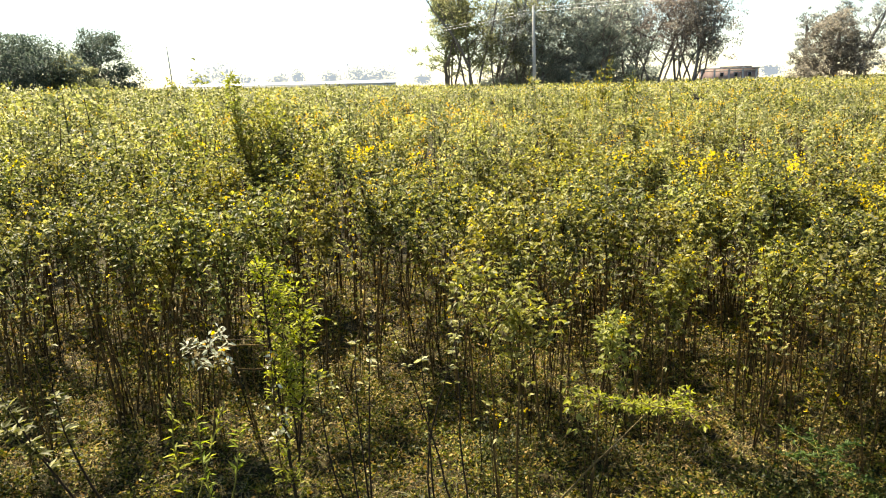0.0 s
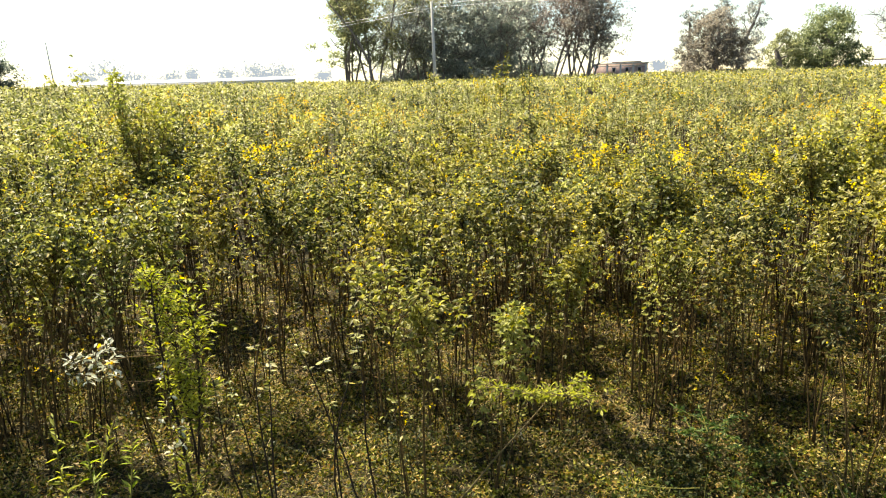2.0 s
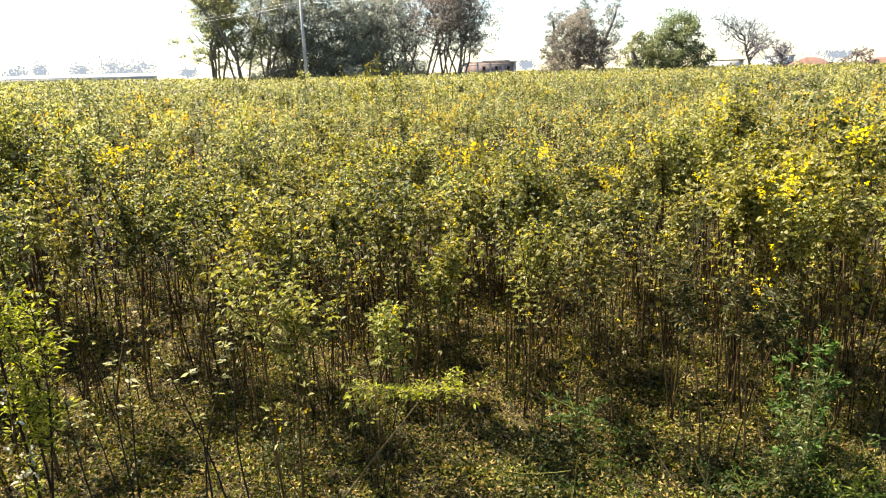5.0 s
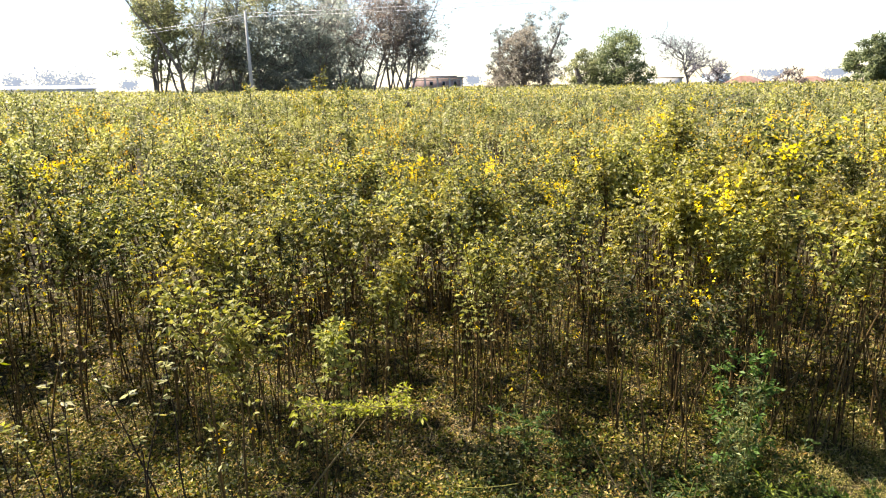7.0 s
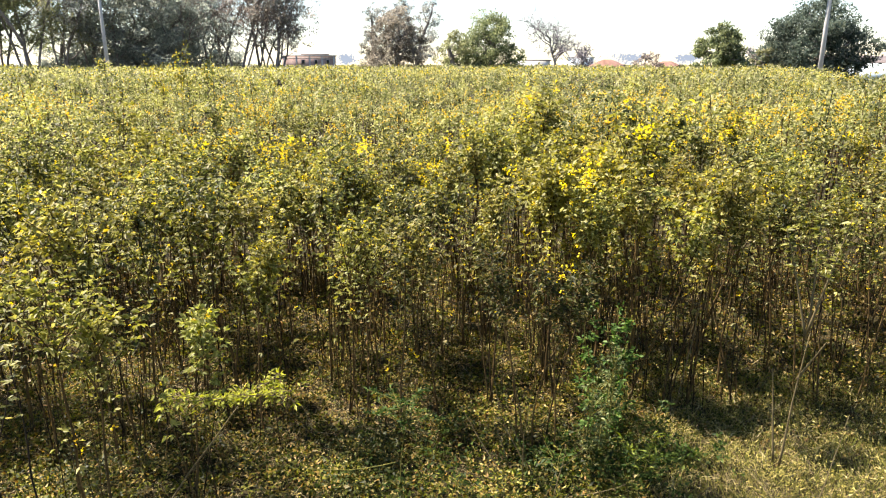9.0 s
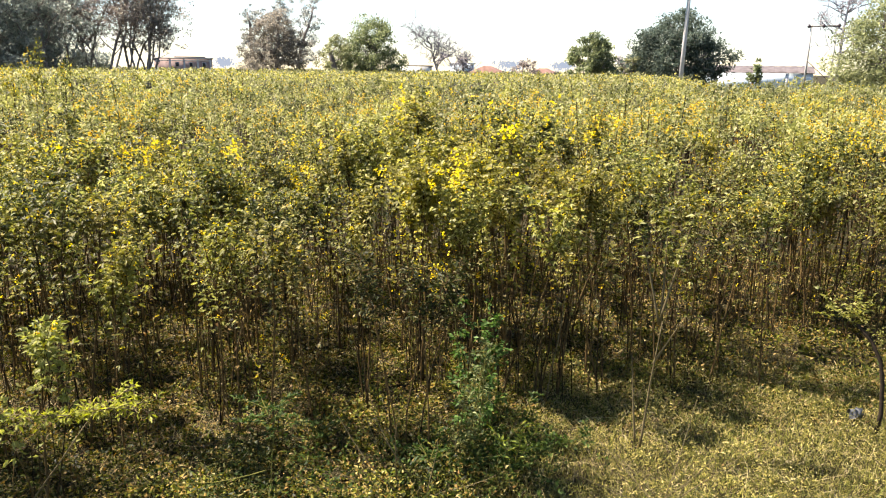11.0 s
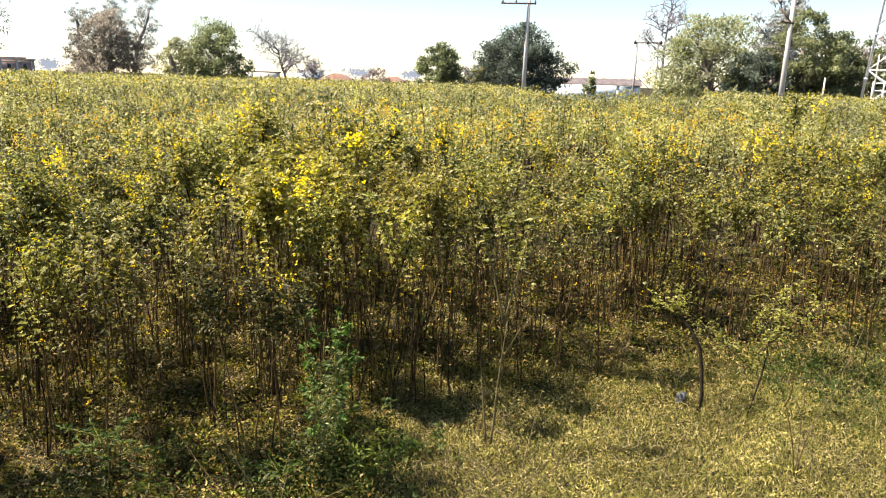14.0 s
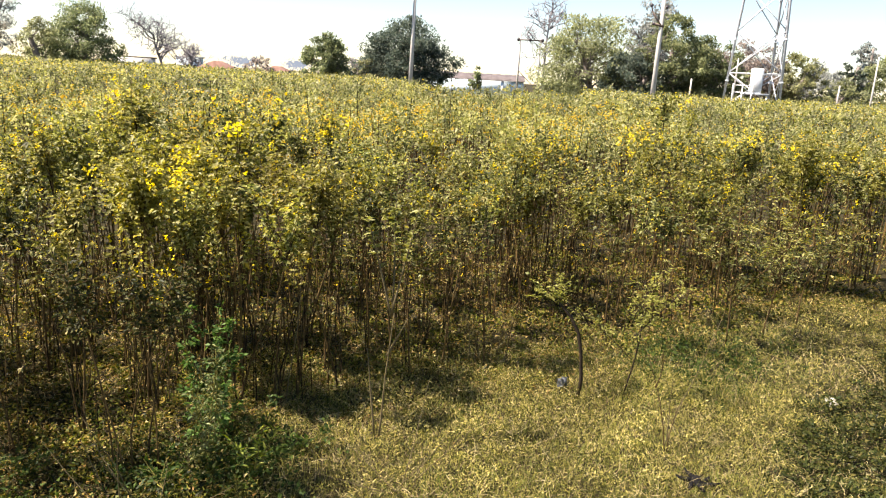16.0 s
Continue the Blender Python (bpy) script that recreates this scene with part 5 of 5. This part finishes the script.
shrub("leaning_plant", 28.5, 3.35, 420, [((0, 0, 0), (-0.35, 0, 1), 0.85, 1.0), ((0.05, 0, 0), (-0.28, 0.1, 1), 0.75, 0.8), ((-0.15, 0, 0.4), (-0.5, 0, 0.8), 0.3, 0.6)], 26, 0.06, CROP_LEAF, STEM_DARK, "leaning dark-stemmed plant with few leaves", 0.33, 0.008, u0=0.5, three=True)
twiggy("leafy_branch", -16.0, 2.62, 430, [((-0.42, 0.36, 0.0), (0.42, -0.36, 0.80), 0.97, 0.006), ((0.0, 0, 0.79), (0.95, 0.0, 0.02), 0.27, 0.003), ((0.0, 0, 0.78), (-0.9, 0.1, 0.0), 0.22, 0.003), ((0.0, 0, 0.80), (0.8, -0.12, 0.03), 0.24, 0.003), ((0.0, 0, 0.79), (-0.6, 0.12, 0.0), 0.20, 0.003), ((0.0, 0, 0.79), (0.5, 0.16, 0.03), 0.22, 0.003)],
       80, (0.0, 1.0), (0.025, 0.055), 0.06, 8, 0.027, BRIGHT_LEAF, STEM_PALE, "low spreading branch of light green leaves on a pale stem", 0.32, bare=1, wander=0.03)
for k, (az, r0, lean, h) in enumerate(((7.9, 2.8, -0.24, 0.95), (6.9, 2.85, -0.16, 1.05), (-1.4, 2.8, -0.13, 1.15), (1.6, 2.95, -0.05, 1.0))):
    shrub("dark_stemmed_plant", az, r0, 432 + k, [((0, 0, 0), (lean, 0, 1), h, 1.0), ((0.02, 0.01, 0), (lean + 0.05, 0.02, 1), h * 0.9, 0.8)], 12, 0.036, CROP_LEAF, STEM_DARK, "slender dark-stemmed plant with few small leaves", 0.40, 0.0056, u0=0.7, three=True)


def bushy_crop(az, r0, seed, height, label):
    """A crop plant with room around it, leafier and brighter than the rest."""
    sv, lv, fv, dv = crop_arrays(np.random.default_rng(seed), height, 0)
    t = base("leafy_plant", *polar(az, r0), 0, 40 * seed, label, "plant")
    part("stem", sv, STEM, t)
    part("leaves", lv, LIGHT_LEAF, t)
    flower_parts(fv, 0, t)


bushy_crop(-12.3, 3.1, 3, 1.0, "low leafy plant with clustered pale green leaves")
bushy_crop(-4.6, 3.05, 4, 1.32, "leafy light green plant with a few yellow flowers")
bushy_crop(-5.9, 3.0, 5, 1.12, "leafy light green plant with a few yellow flowers")
shrub("feathery_plant", -29.8, 3.05, 440, [((0, 0, 0), (0.02, 0, 1), 0.56, 0.3)] + [((0, 0, 0.40 + 0.012 * k), (math.cos(k * 2.4), math.sin(k * 2.4), 0.35), 0.17, 1.0) for k in range(11)] + [((-0.02, -0.02, 0.22), (-0.85, -0.2, -0.12), 0.6, 0.0)], 46, 0.028, FERN_LEAF, STEM_GREEN, "dark green feathery weed spreading low", 0.25, 0.003, u0=0.1)
shrub("feathery_plant", -33.5, 3.6, 441, [((0, 0, 0.05 + 0.012 * k), (math.cos(k * 2.4), math.sin(k * 2.4), 0.45), 0.17, 1.0) for k in range(9)], 40, 0.028, FERN_LEAF, STEM_GREEN, "dark green feathery weed spreading low", 0.25, 0.003, u0=0.1)


twiggy("vine_mound", -46.9, 3.72, 450, [((g, h, 0), (0.06 * g, 0, 1), l, 0.004) for g, h, l in ((-0.05, 0.0, 0.82), (0.0, 0.05, 0.78), (0.04, 0.0, 0.70), (0.01, -0.06, 0.74), (0.08, 0.03, 0.55), (-0.09, -0.04, 0.5))], 110, (0.10, 1.0), (0.03, 0.08), 0.2, 11, 0.032, VINE_LEAF, STEM_GREEN, "dark green creeper climbing over a low bush", 0.5, "bush")
twiggy("grey_weed", -46.3, 3.48, 451, [((g, h, 0), (0.05 * g, 0, 1), 0.66, 0.004) for g, h in ((-0.05, 0.0), (0.02, 0.05), (0.04, 0.0), (0.0, -0.06))], 64, (0.12, 1.0), (0.03, 0.075), 0.5, 8, 0.026, PALE_GREEN, STEM_GREEN, "upright weed with dusty grey-green leaves", 0.34)
for k, (az, r0) in enumerate(((-52.0, 3.6), (-49.5, 3.4), (-44.5, 3.35))):
    twiggy("creeper", az, r0, 455 + k, [((0, 0, 0), (math.cos(q), math.sin(q), 0.5), 0.32, 0.003) for q in (0.3, 1.7, 3.1, 4.6)], 60, (0.1, 1.0), (0.04, 0.10), 0.4, 9, 0.028, FERN_LEAF, STEM_GREEN, "low dark green creeper spreading on the ground", 0.5)
shrub("weed_sprig", -50.5, 3.35, 452, [((0, 0, 0), (0.05, 0, 1), 0.34, 1.0), ((0, 0, 0.05), (0.5, 0, 1), 0.25, 0.7), ((0, 0, 0.05), (-0.5, 0, 1), 0.22, 0.6)], 30, 0.052, BRIGHT_LEAF, STEM_GREEN, "fresh green weed with long pointed leaves", 0.22, 0.005, u0=0.2, up=0.7)
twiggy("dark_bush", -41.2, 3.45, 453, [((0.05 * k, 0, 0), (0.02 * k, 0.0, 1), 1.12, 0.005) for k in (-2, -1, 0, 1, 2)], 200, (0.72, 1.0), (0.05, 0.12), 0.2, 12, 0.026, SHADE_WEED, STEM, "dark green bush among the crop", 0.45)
for az, d, seed in ((-40.8, 3.25, 460), (-42.0, 3.1, 461), (-62.5, 3.3, 462)):
    g0 = np.random.default_rng(seed)
    shrub("dry_twig", az, d, seed, [((g0.normal(0, 0.05), g0.normal(0, 0.05), 0), (g0.normal(0, 0.9), g0.normal(0, 0.5), 0.8), g0.uniform(0.3, 0.6), 0.0) for _ in range(8)], 0, 0.03, STRAW, STEM_PALE, "tangle of pale dry twigs on the ground", stem_r=0.0034, category="twigs")
shrub("forked_stem", -60.3, 3.8, 470, [((0, 0, 0), (0.06, 0, 1), 0.75, 0.0), ((0.045, 0, 0.72), (-0.26, 0, 1), 0.55, 0.6), ((0.045, 0, 0.74), (0.22, 0, 1), 0.6, 0.6), ((0.03, 0, 0.5), (0.45, 0, 0.9), 0.24, 0.0), ((0.05, 0, 0.73), (0.02, 0.12, 1), 0.6, 0.6), ((-0.03, 0.05, 0), (-0.10, 0.1, 1), 0.5, 0.0)], 40, 0.045, CROP_LEAF, STEM_PALE, "pale forked plant stem at the crop's edge", 0.38, 0.0072, u0=0.5, three=True, wander=0.012)
shrub("slanting_plant", -52.2, 4.2, 471, [((0, 0, 0), (0.10, 0, 1), 1.25, 0.6)], 40, 0.06, CROP_LEAF, STEM_PALE, "pale slanting plant stem at the crop's edge", 0.33, 0.0042, u0=0.6, three=True)


twiggy("withered_weed", -68.2, 5.0, 475, [((0.06 * k, 0.04 * (k % 2), 0), (0.05 * k, 0.0, 1), 0.38, 0.003) for k in (-2, -1, 0, 1, 2)], 70, (0.15, 1.0), (0.04, 0.10), 0.5, 9, 0.024, LITTER, STEM_PALE, "withered weed with rusty brown leaves under the crop", 0.36)


def bent_stub():
    g = np.random.default_rng(480)
    t = base("bent_stem", *polar(-76.0, 4.58), 0, -76.0, "dark bent woody stem with a tuft of pale leaves", "plant")
    line = np.array([[0, 0, -0.02], [0.012, 0, 0.15], [-0.005, 0, 0.32], [-0.03, 0, 0.45], [-0.09, 0, 0.56], [-0.16, 0, 0.63], [-0.2, 0, 0.66]])
    part("stem", tube(line, [0.013, 0.012, 0.011, 0.011, 0.010, 0.009, 0.007], 7), STEM_DARK, t, smooth=True)
    lf = []
    for k in range(14):
        l = bend(g, line[-1 - (k % 2)], (g.normal(-0.3, 0.5), g.normal(0, 0.4), g.uniform(0.1, 1)), 0.2, 4, 0.15)
        lf.append(leafy_line(g, l, 26, 0.028, 0.34, 0.1, 0.3))
    part("leaves", join(*lf), LIGHT_LEAF, t)


bent_stub()
twiggy("leafy_shrub", -79.4, 4.75, 481, [((0, 0, 0), (0.0, 0, 1), 0.80, 0.006), ((0, 0, 0.4), (0.75, 0, 0.75), 0.52, 0.004), ((0, 0, 0.3), (-0.65, 0.1, 0.65), 0.44, 0.003), ((0, 0, 0.5), (0.3, 0.2, 0.9), 0.4, 0.003)], 110, (0.35, 1.0), (0.07, 0.16), 0.25, 11, 0.027, LIGHT_LEAF, STEM_DARK, "low shrub with pale green feathery branches", 0.34)
for k, (az, r0) in enumerate(((-86.0, 6.1), (-88.3, 6.5), (-90.3, 7.0))):
    twiggy("corner_shrub", az, r0, 490 + k, [((0, 0, 0), (0.05, 0, 1), 1.15, 0.008), ((0, 0, 0.4), (0.5, 0.1, 0.8), 0.7, 0.005), ((0, 0, 0.4), (-0.5, -0.1, 0.8), 0.7, 0.005)], 70, (0.35, 1.0), (0.1, 0.28), 0.3, 16, 0.036, CROP_LEAF, STEM, "leafy shrub at the corner of the field", 0.36)
shrub("dry_stalk", -83.5, 4.05, 500, [((0, 0, 0), (-0.22, 0, 1), 0.72, 0.0), ((0, 0, 0.0), (0.05, 0, 1), 0.35, 0.0), ((-0.1, 0, 0.4), (0.3, 0, 0.8), 0.25, 0.0)], 0, 0.03, STRAW, STEM, "thin dark dry stalk standing in grass", stem_r=0.004, category="twigs")
shrub("dry_stalk", -83.2, 4.15, 501, [((0, 0, 0), (0.30, 0.2, 1), 0.85, 0.0), ((0.01, 0, 0.0), (0.05, 0, 1), 0.5, 0.0)], 0, 0.03, STRAW, STEM_PALE, "thin pale dry stalk standing in grass", stem_r=0.0035, category="twigs")

for az, r0, h, seed in ((15.7, 6.4, 2.22, 561), (16.6, 6.5, 1.98, 562), (14.9, 6.6, 1.92, 563), (14.0, 6.5, 1.84, 564), (17.3, 6.3, 1.8, 565), (11.6, 6.6, 1.95, 566)):
    sv, lv, fv, dv = crop_arrays(np.random.default_rng(seed), h / 1.18, 1)
    t = base("tall_plant", *polar(az, r0), 0, seed * 31, "tall slender crop plant rising above the rest", "crop plant", "tall crop plants")
    part("stem", (sv[0] * [1, 1, 1.18], sv[1]), STEM, t)
    part("leaves", (lv[0] * [1, 1, 1.18], lv[1]), LIGHT_LEAF, t)

# taller plants that stand out of the canopy
for k, (az, r0, s) in enumerate(((-10.9, 12, 1.46), (-11.6, 12.5, 1.52), (-12.6, 12, 1.48), (-13.4, 12.2, 1.58), (-14.0, 12.6, 1.5), (-15.0, 12, 1.52), (-58.0, 11, 1.32), (-80.0, 12, 1.3))):
    t = base("tall_crop_plant", *polar(az, r0), 0, 77 * k, "tall pigeon pea plant with yellow flowers above the crop", "crop plant", "tall crop plants")
    sv, lv, fv, dv = OUTER[(k * 5 + 7) % 12]
    part("stem", (sv[0] * [1, 1, s], sv[1]), STEM, t)
    part("leaves", (lv[0] * [1, 1, s], lv[1]), CROP_LEAF, t)
    flower_parts((fv[0] * [1, 1, s], fv[1]), 2, t)


def stone():
    g = np.random.default_rng(510)
    bm = bmesh.new()
    bmesh.ops.create_icosphere(bm, subdivisions=3, radius=1)
    for v in bm.verts:
        k = 1 + 0.22 * noise.noise(v.co * 1.6) + 0.07 * noise.noise(v.co * 5)
        v.co = Vector((v.co.x * 0.058, v.co.y * 0.042, v.co.z * 0.03)) * k
    bm.verts.index_update()
    vf = np.array([v.co[:] for v in bm.verts]), np.array([[v.index for v in f.verts] for f in bm.faces])
    bm.free()
    ob = new("stone", mesh_of("stone", *vf, STONE, True))
    ob.matrix_basis = spot(*polar(-93.6, 5.4), 0.02, 20)
    tagged(ob, "pale limestone lump lying in the grass", "stone")


stone()


def burnt_stump():
    g = np.random.default_rng(520)
    t = base("burnt_stump", *polar(-86.2, 3.82), 0, 10, "charred broken stump in dry grass", "stump")
    part("trunk", tube(np.array([[0, 0, -0.03], [0.005, 0, 0.03], [0.01, 0.0, 0.055]]), [0.045, 0.038, 0.02], 9), CHARRED, t)
    for k in range(7):
        a = k * 0.95 + 0.3
        part("charred_piece", tube(bend(g, (math.cos(a) * 0.03, math.sin(a) * 0.03, 0.03), (math.cos(a + 0.7), math.sin(a + 0.7), g.uniform(-0.1, 0.1)), g.uniform(0.06, 0.12), 4, 0.16, -0.04), [0.012, 0.014, 0.011, 0.008, 0.004], 5), CHARRED, t)


burnt_stump()


def scrap():
    g = np.random.default_rng(530)
    n = 9
    u, v = np.meshgrid(np.linspace(-1, 1, n), np.linspace(-1, 1, n))
    z = 0.03 + 0.02 * np.sin(u * 3 + v * 2) + g.normal(0, 0.008, u.shape)
    p = np.stack([u * 0.04 + g.normal(0, 0.006, u.shape), v * 0.035 + g.normal(0, 0.006, u.shape), z], 2).reshape(-1, 3)
    f = [[i * n + j, i * n + j + 1, (i + 1) * n + j + 1] for i in range(n - 1) for j in range(n - 1)] + [[i * n + j, (i + 1) * n + j + 1, (i + 1) * n + j] for i in range(n - 1) for j in range(n - 1)]
    ob = new("plastic_scrap", mesh_of("plastic_scrap", p, f, PLASTIC, True))
    ob.matrix_basis = spot(*polar(-74.6, 4.7), 0.035, 30)
    tagged(ob, "crumpled grey-blue plastic scrap in the weeds", "litter")


scrap()
